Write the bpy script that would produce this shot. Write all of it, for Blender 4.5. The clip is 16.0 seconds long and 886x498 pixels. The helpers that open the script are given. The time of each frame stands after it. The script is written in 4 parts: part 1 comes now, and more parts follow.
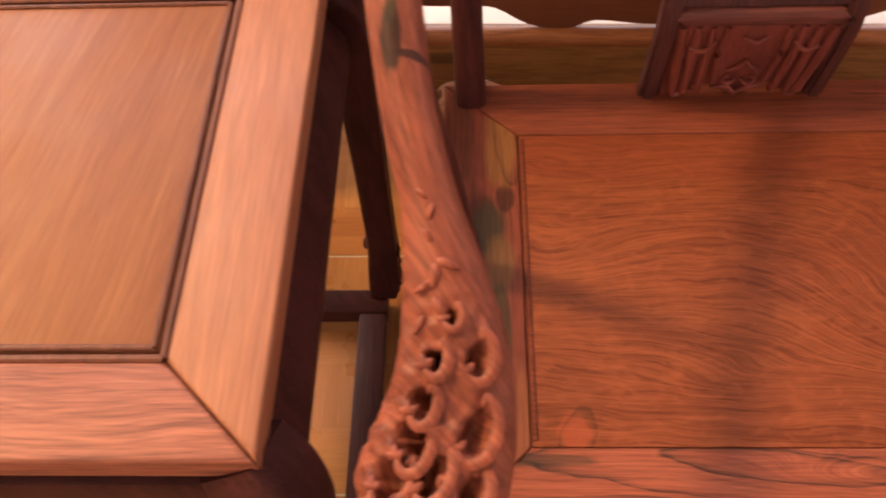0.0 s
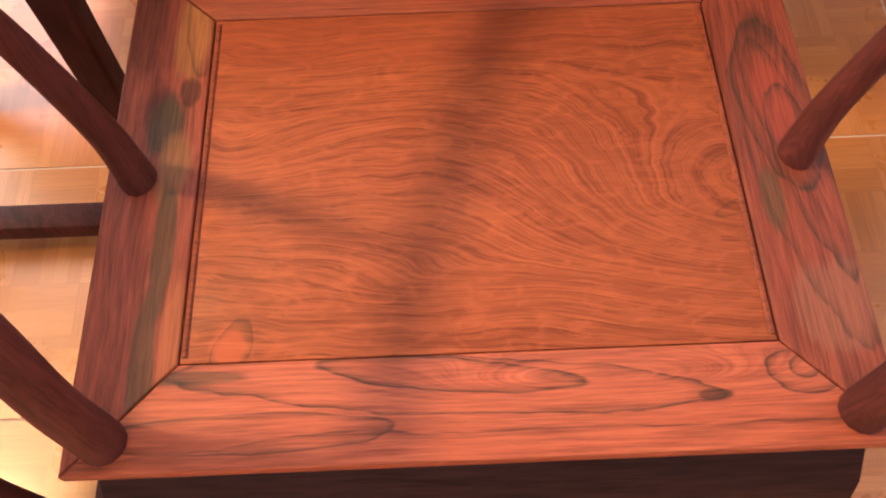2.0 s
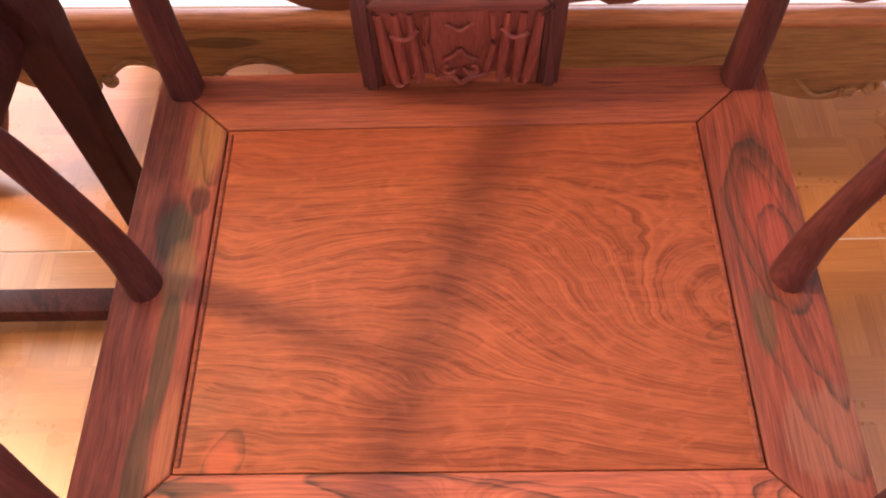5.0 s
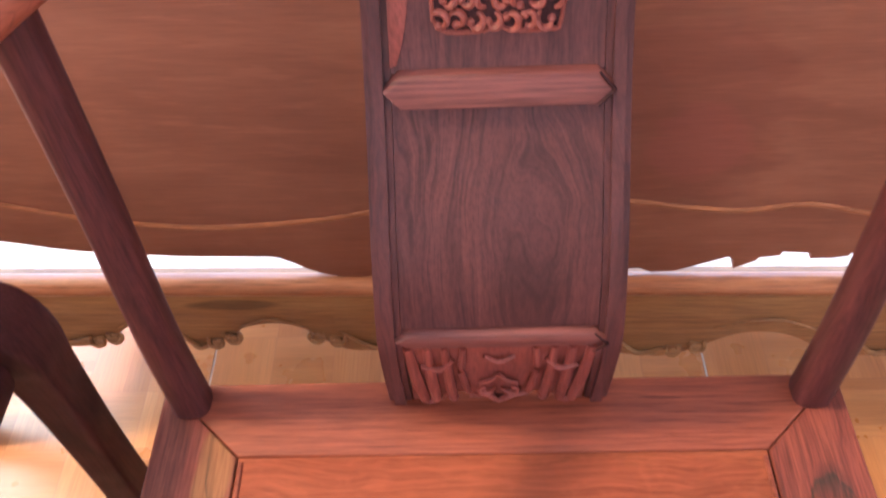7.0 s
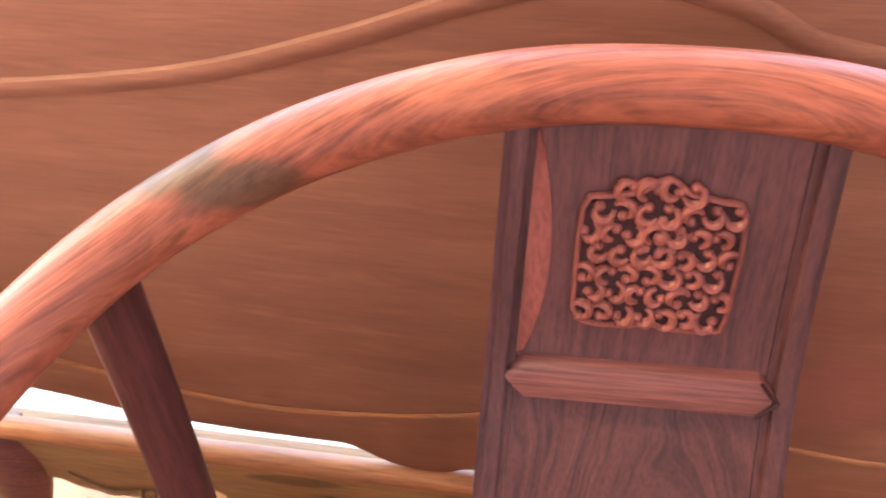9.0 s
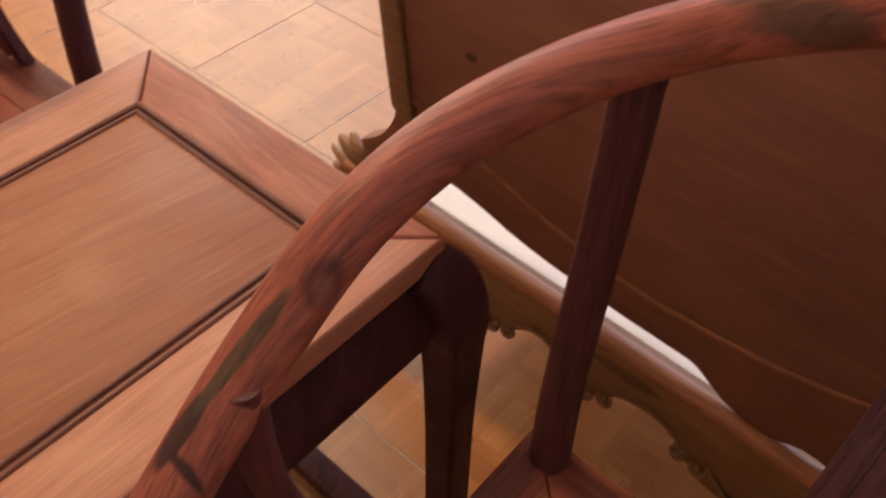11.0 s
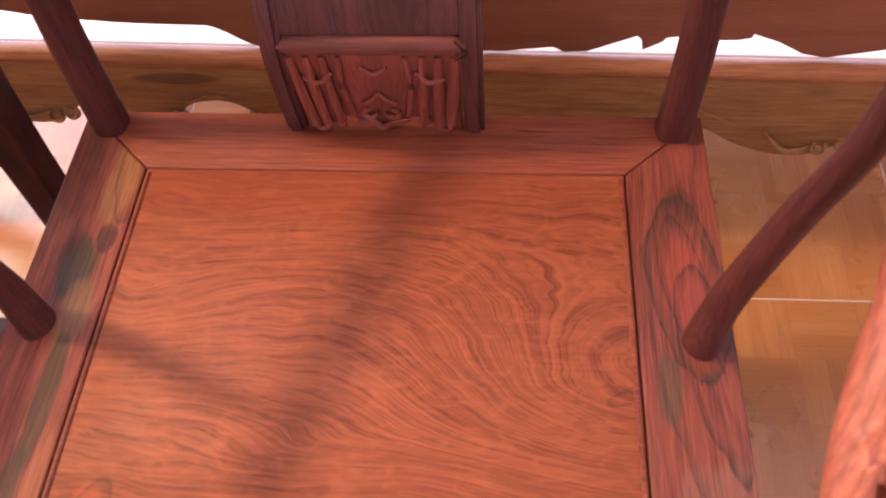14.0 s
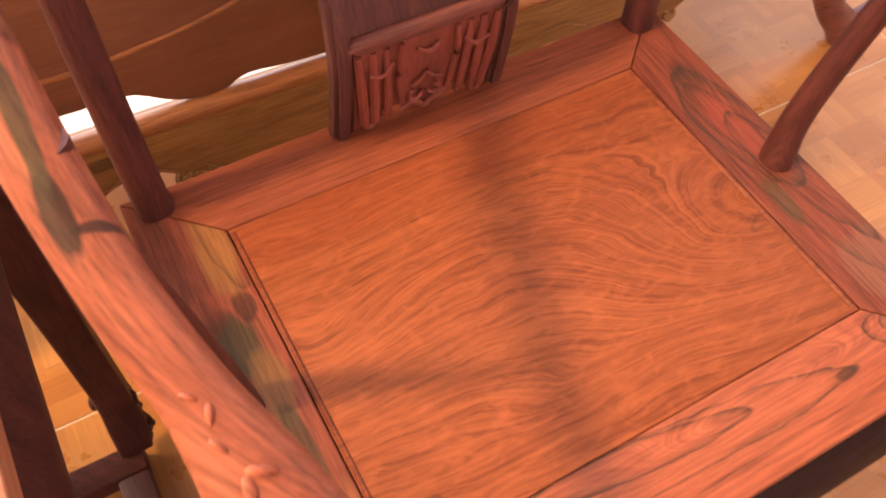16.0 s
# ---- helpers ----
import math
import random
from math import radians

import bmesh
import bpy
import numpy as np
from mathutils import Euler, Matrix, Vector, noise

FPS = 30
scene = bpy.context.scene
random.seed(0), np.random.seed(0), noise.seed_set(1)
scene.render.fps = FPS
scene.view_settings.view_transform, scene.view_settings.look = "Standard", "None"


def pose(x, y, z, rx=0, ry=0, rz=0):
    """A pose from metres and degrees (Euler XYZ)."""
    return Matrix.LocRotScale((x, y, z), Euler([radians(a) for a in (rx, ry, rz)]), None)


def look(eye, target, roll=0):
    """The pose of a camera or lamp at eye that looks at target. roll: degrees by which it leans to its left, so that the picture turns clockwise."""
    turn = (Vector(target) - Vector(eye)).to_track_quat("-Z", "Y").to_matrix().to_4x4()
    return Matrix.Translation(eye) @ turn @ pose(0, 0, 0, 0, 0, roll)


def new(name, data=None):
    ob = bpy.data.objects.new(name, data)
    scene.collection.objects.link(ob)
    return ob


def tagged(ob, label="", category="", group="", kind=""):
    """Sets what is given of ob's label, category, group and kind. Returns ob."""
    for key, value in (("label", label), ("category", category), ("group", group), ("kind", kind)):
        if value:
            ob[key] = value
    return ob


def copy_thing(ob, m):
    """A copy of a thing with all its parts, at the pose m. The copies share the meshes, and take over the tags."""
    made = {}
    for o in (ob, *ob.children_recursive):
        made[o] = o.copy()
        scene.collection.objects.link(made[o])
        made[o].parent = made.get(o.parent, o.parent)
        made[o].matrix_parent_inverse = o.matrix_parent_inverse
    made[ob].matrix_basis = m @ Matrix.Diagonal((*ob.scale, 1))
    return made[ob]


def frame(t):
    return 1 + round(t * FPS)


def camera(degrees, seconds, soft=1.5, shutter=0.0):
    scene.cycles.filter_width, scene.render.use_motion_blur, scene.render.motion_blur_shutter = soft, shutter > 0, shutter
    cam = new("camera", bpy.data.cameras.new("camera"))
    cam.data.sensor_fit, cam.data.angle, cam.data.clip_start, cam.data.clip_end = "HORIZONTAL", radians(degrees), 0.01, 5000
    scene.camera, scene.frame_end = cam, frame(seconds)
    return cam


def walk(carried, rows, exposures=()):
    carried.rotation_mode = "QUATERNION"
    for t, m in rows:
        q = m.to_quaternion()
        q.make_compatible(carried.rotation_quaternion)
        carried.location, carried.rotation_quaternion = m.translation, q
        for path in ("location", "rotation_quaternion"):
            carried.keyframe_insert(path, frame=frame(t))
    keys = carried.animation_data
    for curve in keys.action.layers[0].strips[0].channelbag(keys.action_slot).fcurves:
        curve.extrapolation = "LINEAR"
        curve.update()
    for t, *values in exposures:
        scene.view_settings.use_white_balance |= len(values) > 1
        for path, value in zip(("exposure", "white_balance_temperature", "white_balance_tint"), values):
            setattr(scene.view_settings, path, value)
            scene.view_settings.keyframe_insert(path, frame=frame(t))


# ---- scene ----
cam = camera(56.0, 16.0, soft=1.9, shutter=0.35)

EXPOSURES = [
    (0.0, -0.92, 6300, 8), (0.7, -0.68, 6400, 12), (1.5, -0.32, 6300, 12), (3.2, -0.22, 5800, 13), (5.5, -0.2, 5700, 13), (6.5, 0.1, 4900, 2), (7.5, 0.58, 3900, -12), (8.2, 0.9, 3350, -24),
    (9.2, 0.2, 4800, -10), (10.3, -1.1, 5350, 0), (11.0, -1.6, 5600, 6), (11.8, -0.8, 5800, 11), (12.5, -0.45, 5800, 16), (13.2, -0.4, 5700, 15), (14.3, -0.22, 5100, 12), (15.0, -0.2, 5150, 10), (15.5, -0.16, 5300, 7), (16.0, 0.0, 6200, 2),
]
PATH = [
    (0, (-0.293, -0.419, 1.21), (-0.371, 0.668, -0.467), -3.9),
    (0.3, (-0.231, -0.39, 1.189), (-0.283, 0.656, -0.515), -4.7),
    (0.5, (-0.2, -0.368, 1.156), (-0.204, 0.67, -0.553), -3.9),
    (1, (-0.117, -0.346, 1.12), (-0.097, 0.62, -0.631), -2.2),
    (1.5, (-0.069, -0.356, 1.123), (-0.048, 0.536, -0.667), -2.4),
    (2, (-0.029, -0.39, 1.133), (-0.02, 0.506, -0.655), -1.8),
    (2.5, (-0.003, -0.416, 1.144), (-0.013, 0.545, -0.61), -2.0),
    (3, (-0.002, -0.413, 1.154), (-0.013, 0.612, -0.564), -2.2),
    (3.2, (-0.002, -0.428, 1.149), (-0.007, 0.658, -0.53), -2.0),
    (5.3, (0.003, -0.338, 1.18), (-0.053, 0.689, -0.535), -3.3),
    (5.5, (0.005, -0.325, 1.191), (-0.049, 0.708, -0.521), -2.9),
    (6, (-0.007, -0.302, 1.222), (-0.052, 0.864, -0.403), -1.5),
    (6.5, (-0.001, -0.251, 1.214), (-0.078, 0.993, -0.35), -2.9),
    (7, (-0.021, -0.146, 1.203), (-0.091, 1.13, -0.334), -3.8),
    (7.5, (-0.042, -0.073, 1.215), (-0.07, 1.253, -0.282), -3.3),
    (8, (-0.049, -0.013, 1.227), (-0.033, 1.371, -0.217), -2.9),
    (8.2, (-0.053, 0.008, 1.24), (-0.055, 1.428, -0.168), -2.8),
    (10.3, (-0.101, -0.02, 1.246), (-0.803, 1.184, -0.189), 0.1),
    (10.5, (-0.105, -0.049, 1.234), (-0.88, 1.12, -0.191), 0.6),
    (10.6, (-0.109, -0.059, 1.235), (-0.906, 1.085, -0.199), 0.7),
    (11, (-0.114, -0.105, 1.208), (-1.01, 0.912, -0.263), 0.3),
    (11.3, (-0.11, -0.148, 1.194), (-1.012, 0.803, -0.316), 1.0),
    (11.6, (-0.093, -0.2, 1.18), (-1.007, 0.714, -0.346), 0.1),
    (11.8, (-0.072, -0.239, 1.17), (-0.949, 0.678, -0.376), 0.2),
    (12, (-0.047, -0.275, 1.175), (-0.846, 0.658, -0.404), -0.6),
    (12.5, (0.012, -0.344, 1.174), (-0.631, 0.71, -0.399), -4.0),
    (13, (0.099, -0.374, 1.172), (-0.44, 0.742, -0.398), -6.2),
    (13.5, (0.146, -0.378, 1.154), (-0.148, 0.787, -0.445), -5.4),
    (14, (0.124, -0.329, 1.145), (-0.016, 0.775, -0.516), -4.8),
    (14.5, (0.018, -0.273, 1.142), (-0.015, 0.841, -0.519), -3.4),
    (15, (-0.038, -0.266, 1.103), (0.12, 0.806, -0.577), -3.9),
    (15.5, (-0.218, -0.254, 1.141), (0.231, 0.735, -0.538), -1.6),
    (16, (-0.311, -0.305, 1.156), (0.287, 0.652, -0.495), 3.3),
]
walk(cam, [(t, look(eye, target, roll)) for t, eye, target, roll in PATH], EXPOSURES)

# ---- world and light ----
world = bpy.data.worlds.new("world")
scene.world = world
world.use_nodes = True
wn = world.node_tree.nodes
sky = wn.new("ShaderNodeTexSky")
sky.sky_type = "NISHITA"
sky.sun_disc = False
sky.sun_elevation = radians(40)
sky.sun_rotation = radians(-20)
wn["Background"].inputs[1].default_value = 0.15
world.node_tree.links.new(sky.outputs[0], wn["Background"].inputs[0])


def area_lamp(name, eye, target, sx, sy, watts, colour):
    d = bpy.data.lights.new(name, "AREA")
    d.shape, d.size, d.size_y, d.energy, d.color = "RECTANGLE", sx, sy, watts, colour
    ob = new(name, d)
    ob.matrix_world = look(eye, target)
    return ob


# Unseen window for the daylight from behind, made tall for the floor's reflections.
WINDOW_LIGHT = area_lamp("window_light", (-0.4, 5.05, 3.25), (-0.4, 0, 2.65), 8.8, 6.2, 920, (0.94, 0.85, 1.05))
# Unseen side opening, added to brighten the floor at the back left.
SIDE_FILL_LIGHT = area_lamp("window_light", (-5.05, 3.35, 3.25), (0, 3.35, 2.65), 2.9, 6.2, 640, (1.0, 0.86, 0.62))
# Unseen lamp without a fixture, placed by the post and arm shadows on the seat.
LAMP_LEFT = area_lamp("hanging_lamp_light", (-3.4, 0.64, 4.52), (-3.4, 0.64, 0), 0.5, 0.5, 520, (1.0, 0.57, 0.25))
# Unseen wide warm lamp, added at the front left as fill.
LAMP_FRONT = area_lamp("hanging_lamp_light", (-2.6, -3.7, 4.52), (-2.6, -3.7, 0), 1.7, 1.7, 75, (1.0, 0.58, 0.32))



# ---- materials ----
def material(name):
    m = bpy.data.materials.new(name)
    m.use_nodes = True
    nt = m.node_tree
    return m, nt, nt.nodes["Principled BSDF"]


def node(nt, kind, **values):
    n = nt.nodes.new(kind)
    for k, v in values.items():
        n.inputs[k].default_value = v
    return n


def maths(nt, op, a, b=None):
    n = nt.nodes.new("ShaderNodeMath")
    n.operation = op
    for i, v in enumerate((a, b)):
        if v is None:
            continue
        if hasattr(v, "is_output"):
            nt.links.new(v, n.inputs[i])
        else:
            n.inputs[i].default_value = v
    return n.outputs[0]


def blend(nt, fac, a, b, mode="MIX"):
    n = nt.nodes.new("ShaderNodeMix")
    n.data_type, n.blend_type = "RGBA", mode
    for sock, v in ((n.inputs[0], fac), (n.inputs[6], a), (n.inputs[7], b)):
        if hasattr(v, "is_output"):
            nt.links.new(v, sock)
        else:
            sock.default_value = v if isinstance(v, float) else (*v, 1)
    return n.outputs[2]


def ramp(nt, fac, *stops):
    n = nt.nodes.new("ShaderNodeValToRGB")
    nt.links.new(fac, n.inputs[0])
    els = n.color_ramp.elements
    while len(els) < len(stops):
        els.new(0.5)
    for e, (p, c) in zip(els, stops):
        e.position = p
        e.color = (*c, 1) if isinstance(c, tuple) else (c, c, c, 1)
    return n.outputs[0]


def wood(name, light, mid, dark, axis, rings=60.0, swirl=9.0, warp=5.0, rough=0.34, streak=0.55, coat=0.25, seed=0.0, bump=0.12, turn=0.0, stretch=0.3, bent=None, vein=0.31, veins=1.0, spots=(), loops=(), hills=(), spec=0.3, fine=0.55, mottle=0.0, pore=0.75, deep=0.8, upright=False):
    """Oiled rosewood. axis: 0, 1 or 2, along which the grain runs; rings: how close the grain lines lie; swirl: how far they wander.
    hills: x, y, radii and lift of the places round which the lines bend; loops: x, y, radii, width, tilt and depth of dark veins; bent: the centre of a hoop that the grain follows."""
    m, nt, bsdf = material(name)
    L = nt.links.new
    co = nt.nodes.new("ShaderNodeTexCoord")
    rnd = nt.nodes.new("ShaderNodeObjectInfo")
    own = nt.nodes.new("ShaderNodeSeparateXYZ")
    L(co.outputs["Object"], own.inputs[0])
    source = co.outputs["Object"]
    if bent:
        dx, dy = maths(nt, "SUBTRACT", own.outputs[0], bent[0]), maths(nt, "SUBTRACT", own.outputs[1], bent[1])
        hoop = nt.nodes.new("ShaderNodeCombineXYZ")
        L(maths(nt, "SQRT", maths(nt, "ADD", maths(nt, "MULTIPLY", dx, dx), maths(nt, "MULTIPLY", dy, dy))), hoop.inputs[0])
        L(maths(nt, "MULTIPLY", maths(nt, "ARCTAN2", dx, dy), 0.34), hoop.inputs[1])
        L(maths(nt, "MULTIPLY", own.outputs[2], 0.3), hoop.inputs[2])
        source = hoop.outputs[0]
    shift = nt.nodes.new("ShaderNodeVectorMath")
    shift.operation = "ADD"
    L(source, shift.inputs[0])
    shift.inputs[1].default_value = (seed, seed * 0.37, seed * 0.71)
    mp = nt.nodes.new("ShaderNodeMapping")
    L(shift.outputs[0], mp.inputs[0])
    mp.inputs["Rotation"].default_value = (0, 0, radians(turn))
    sc = [1.0, 1.0, 1.0]
    sc[axis] = stretch
    mp2 = nt.nodes.new("ShaderNodeMapping")
    L(mp.outputs[0], mp2.inputs[0])
    mp2.inputs["Scale"].default_value = sc
    low = node(nt, "ShaderNodeTexNoise", Scale=warp, Detail=3.0, Roughness=0.5, Distortion=0.4)
    L(mp2.outputs[0], low.inputs["Vector"])
    sep = nt.nodes.new("ShaderNodeSeparateXYZ")
    L(mp.outputs[0], sep.inputs[0])
    across = [(1, 2), (0, 2), (0, 1)][axis]
    v = maths(nt, "ADD", sep.outputs[across[0]], maths(nt, "MULTIPLY", sep.outputs[across[1]], deep))
    v = maths(nt, "ADD", v, maths(nt, "MULTIPLY", low.outputs[0], swirl * 2 / rings))
    second = 2 if upright or axis == 2 else 1
    for hx, hy, rx, ry, lift in hills:
        ex = maths(nt, "DIVIDE", maths(nt, "SUBTRACT", own.outputs[0], hx), rx)
        ey = maths(nt, "DIVIDE", maths(nt, "SUBTRACT", own.outputs[second], hy), ry)
        d2 = maths(nt, "ADD", maths(nt, "MULTIPLY", ex, ex), maths(nt, "MULTIPLY", ey, ey))
        v = maths(nt, "ADD", v, maths(nt, "MULTIPLY", maths(nt, "EXPONENT", maths(nt, "MULTIPLY", d2, -1.0)), lift))

    def lines(often, along, detail, rough_ness, z):
        key = nt.nodes.new("ShaderNodeCombineXYZ")
        L(maths(nt, "MULTIPLY", v, rings * often), key.inputs[0])
        L(maths(nt, "MULTIPLY", sep.outputs[axis], along), key.inputs[1])
        L(maths(nt, "MULTIPLY", sep.outputs[across[1]], along * 2.0), key.inputs[2])
        n = node(nt, "ShaderNodeTexNoise", Scale=1.0, Detail=detail, Roughness=rough_ness, Distortion=z)
        L(key.outputs[0], n.inputs["Vector"])
        return n.outputs[0]

    broad, narrow, hair = lines(0.16, 3.0, 2.0, 0.5, 0.1), lines(0.75, 9.0, 3.0, 0.62, 0.25), lines(2.4, 26.0, 2.0, 0.6, 0.2)
    sc2 = [1.0, 1.0, 1.0]
    sc2[axis] = 0.045
    mp3 = nt.nodes.new("ShaderNodeMapping")
    L(mp.outputs[0], mp3.inputs[0])
    mp3.inputs["Scale"].default_value = sc2
    fibre = node(nt, "ShaderNodeTexNoise", Scale=420.0, Detail=3.0, Roughness=0.6)
    L(mp3.outputs[0], fibre.inputs["Vector"])
    big = node(nt, "ShaderNodeTexNoise", Scale=6.0, Detail=3.0, Roughness=0.55)
    L(mp2.outputs[0], big.inputs["Vector"])
    patchy = ramp(nt, big.outputs[0], (0.36, 0.0), (0.66, 1.0))
    base = blend(nt, maths(nt, "ADD", maths(nt, "MULTIPLY", patchy, 0.45), maths(nt, "MULTIPLY", ramp(nt, broad, (0.36, 0.0), (0.62, 1.0)), 0.55)), mid, light)
    col = blend(nt, maths(nt, "MULTIPLY", ramp(nt, narrow, (0.5, 0.0), (0.68, 1.0)), streak), base, dark)
    col = blend(nt, maths(nt, "MULTIPLY", ramp(nt, hair, (0.5, 0.0), (0.68, 1.0)), streak * fine), col, dark)
    pale = tuple(min(0.9, c * 1.5) for c in light)
    col = blend(nt, maths(nt, "MULTIPLY", ramp(nt, narrow, (0.3, 1.0), (0.45, 0.0)), 0.45 * fine), col, pale)
    if mottle:
        curl = node(nt, "ShaderNodeTexNoise", Scale=58.0, Detail=3.0, Roughness=0.6, Distortion=1.4)
        L(mp2.outputs[0], curl.inputs["Vector"])
        col = blend(nt, maths(nt, "MULTIPLY", ramp(nt, curl.outputs[0], (0.5, 0.0), (0.66, 1.0)), mottle), col, pale)
    # dark heartwood streaks of irregular shape
    heart = ramp(nt, lines(0.05 + vein * 0.12, 4.0, 3.0, 0.6, 0.3), (0.655, 0.0), (0.7, 1.0))
    col = blend(nt, maths(nt, "MULTIPLY", heart, min(1.0, streak * 1.1) * veins), col, tuple(c * 0.4 for c in dark))
    ragged = node(nt, "ShaderNodeTexNoise", Scale=26.0, Detail=3.0, Roughness=0.6)
    L(mp2.outputs[0], ragged.inputs["Vector"])
    torn = maths(nt, "SUBTRACT", ragged.outputs[0], 0.5)
    for px, py, pz, rx, ry, rz, stain_or_shade, much in spots:
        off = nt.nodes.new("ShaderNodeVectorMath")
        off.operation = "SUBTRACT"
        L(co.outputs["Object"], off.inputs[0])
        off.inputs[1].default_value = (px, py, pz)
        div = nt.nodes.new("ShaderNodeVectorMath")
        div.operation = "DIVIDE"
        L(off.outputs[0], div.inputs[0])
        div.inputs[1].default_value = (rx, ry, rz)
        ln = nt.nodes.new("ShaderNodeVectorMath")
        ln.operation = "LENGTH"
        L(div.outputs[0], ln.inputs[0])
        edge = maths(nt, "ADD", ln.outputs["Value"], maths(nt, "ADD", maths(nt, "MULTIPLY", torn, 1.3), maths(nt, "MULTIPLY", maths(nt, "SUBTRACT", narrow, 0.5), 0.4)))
        col = blend(nt, maths(nt, "MULTIPLY", ramp(nt, edge, (0.72, 1.0), (0.98, 0.0)), much), col, stain_or_shade)
    for lx, ly, rx, ry, wide, tilt, much in loops:
        cs, sn = math.cos(radians(tilt)), math.sin(radians(tilt))
        ex, ey = maths(nt, "SUBTRACT", own.outputs[0], lx), maths(nt, "SUBTRACT", own.outputs[second], ly)
        ax = maths(nt, "DIVIDE", maths(nt, "ADD", maths(nt, "MULTIPLY", ex, cs), maths(nt, "MULTIPLY", ey, sn)), rx)
        ay = maths(nt, "DIVIDE", maths(nt, "SUBTRACT", maths(nt, "MULTIPLY", ey, cs), maths(nt, "MULTIPLY", ex, sn)), ry)
        far = maths(nt, "SQRT", maths(nt, "ADD", maths(nt, "MULTIPLY", ax, ax), maths(nt, "MULTIPLY", ay, ay)))
        far = maths(nt, "ADD", far, maths(nt, "ADD", maths(nt, "MULTIPLY", torn, 0.75), maths(nt, "MULTIPLY", maths(nt, "SUBTRACT", big.outputs[0], 0.5), 0.8)))
        band = maths(nt, "DIVIDE", maths(nt, "SUBTRACT", 1.0, far), wide)
        band = ramp(nt, band, (0.0, 0.0), (0.16, 1.0), (0.4, 0.45), (1.0, 0.0))
        band = maths(nt, "MULTIPLY", band, ramp(nt, narrow, (0.3, 0.4), (0.55, 1.0)))
        col = blend(nt, maths(nt, "MULTIPLY", band, much), col, (0.04, 0.026, 0.017))
    pores = ramp(nt, fibre.outputs[0], (0.34, 0.62), (0.6, 1.08))
    col = blend(nt, pore, col, pores, "MULTIPLY")
    tone = maths(nt, "ADD", maths(nt, "MULTIPLY", rnd.outputs["Random"], 0.16), 0.92)
    hsv = nt.nodes.new("ShaderNodeHueSaturation")
    L(col, hsv.inputs["Color"])
    L(tone, hsv.inputs["Value"])
    L(hsv.outputs[0], bsdf.inputs["Base Color"])
    smear = node(nt, "ShaderNodeTexNoise", Scale=14.0, Detail=4.0, Roughness=0.6)
    L(shift.outputs[0], smear.inputs["Vector"])
    L(ramp(nt, smear.outputs[0], (0.3, rough - 0.07), (0.7, rough + 0.1)), bsdf.inputs["Roughness"])
    bsdf.inputs["Specular IOR Level"].default_value = spec
    bsdf.inputs["Coat Weight"].default_value = coat
    bsdf.inputs["Coat Roughness"].default_value = 0.22
    b = node(nt, "ShaderNodeBump", Strength=bump, Distance=0.0015)
    L(maths(nt, "ADD", fibre.outputs[0], maths(nt, "MULTIPLY", narrow, 0.35)), b.inputs["Height"])
    L(b.outputs[0], bsdf.inputs["Normal"])
    return m


def plain(name, colour, rough=0.8, vary=0.06, scale=9.0):
    m, nt, bsdf = material(name)
    co = nt.nodes.new("ShaderNodeTexCoord")
    n = node(nt, "ShaderNodeTexNoise", Scale=scale, Detail=5.0, Roughness=0.6)
    nt.links.new(co.outputs["Object"], n.inputs["Vector"])
    lo = tuple(max(0.0, c * (1 - vary * 2)) for c in colour)
    nt.links.new(ramp(nt, n.outputs[0], (0.3, lo), (0.7, colour)), bsdf.inputs["Base Color"])
    bsdf.inputs["Roughness"].default_value = rough
    b = node(nt, "ShaderNodeBump", Strength=0.08, Distance=0.002)
    nt.links.new(n.outputs[0], b.inputs["Height"])
    nt.links.new(b.outputs[0], bsdf.inputs["Normal"])
    return m


SEAT_L, SEAT_M, SEAT_D = (0.28, 0.085, 0.034), (0.215, 0.06, 0.025), (0.085, 0.021, 0.012)
OLIVE, INK = (0.075, 0.052, 0.028), (0.03, 0.017, 0.013)
# The wide second spot is a darker red band along the panel's back edge.
ROSE_PANEL = wood("rosewood_seat_panel", SEAT_L, SEAT_M, SEAT_D, 0, rings=560, swirl=15, warp=9.0, streak=0.55, seed=3.1, stretch=0.5, veins=0.0, fine=0.9, rough=0.46, coat=0.0, bump=0.2, spec=0.14, mottle=0.26, pore=0.3,
                  hills=((0.25, -0.035, 0.17, 0.1, 0.19), (-0.02, -0.1, 0.14, 0.05, 0.03), (-0.22, 0.03, 0.1, 0.05, 0.035), (0.06, -0.12, 0.1, 0.03, -0.03)),
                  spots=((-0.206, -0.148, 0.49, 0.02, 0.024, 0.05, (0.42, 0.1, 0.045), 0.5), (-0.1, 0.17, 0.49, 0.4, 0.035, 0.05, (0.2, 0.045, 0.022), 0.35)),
                  loops=((-0.202, -0.15, 0.016, 0.028, 0.4, -25, 0.55), (0.24, -0.035, 0.03, 0.008, 0.6, 20, 0.5)))
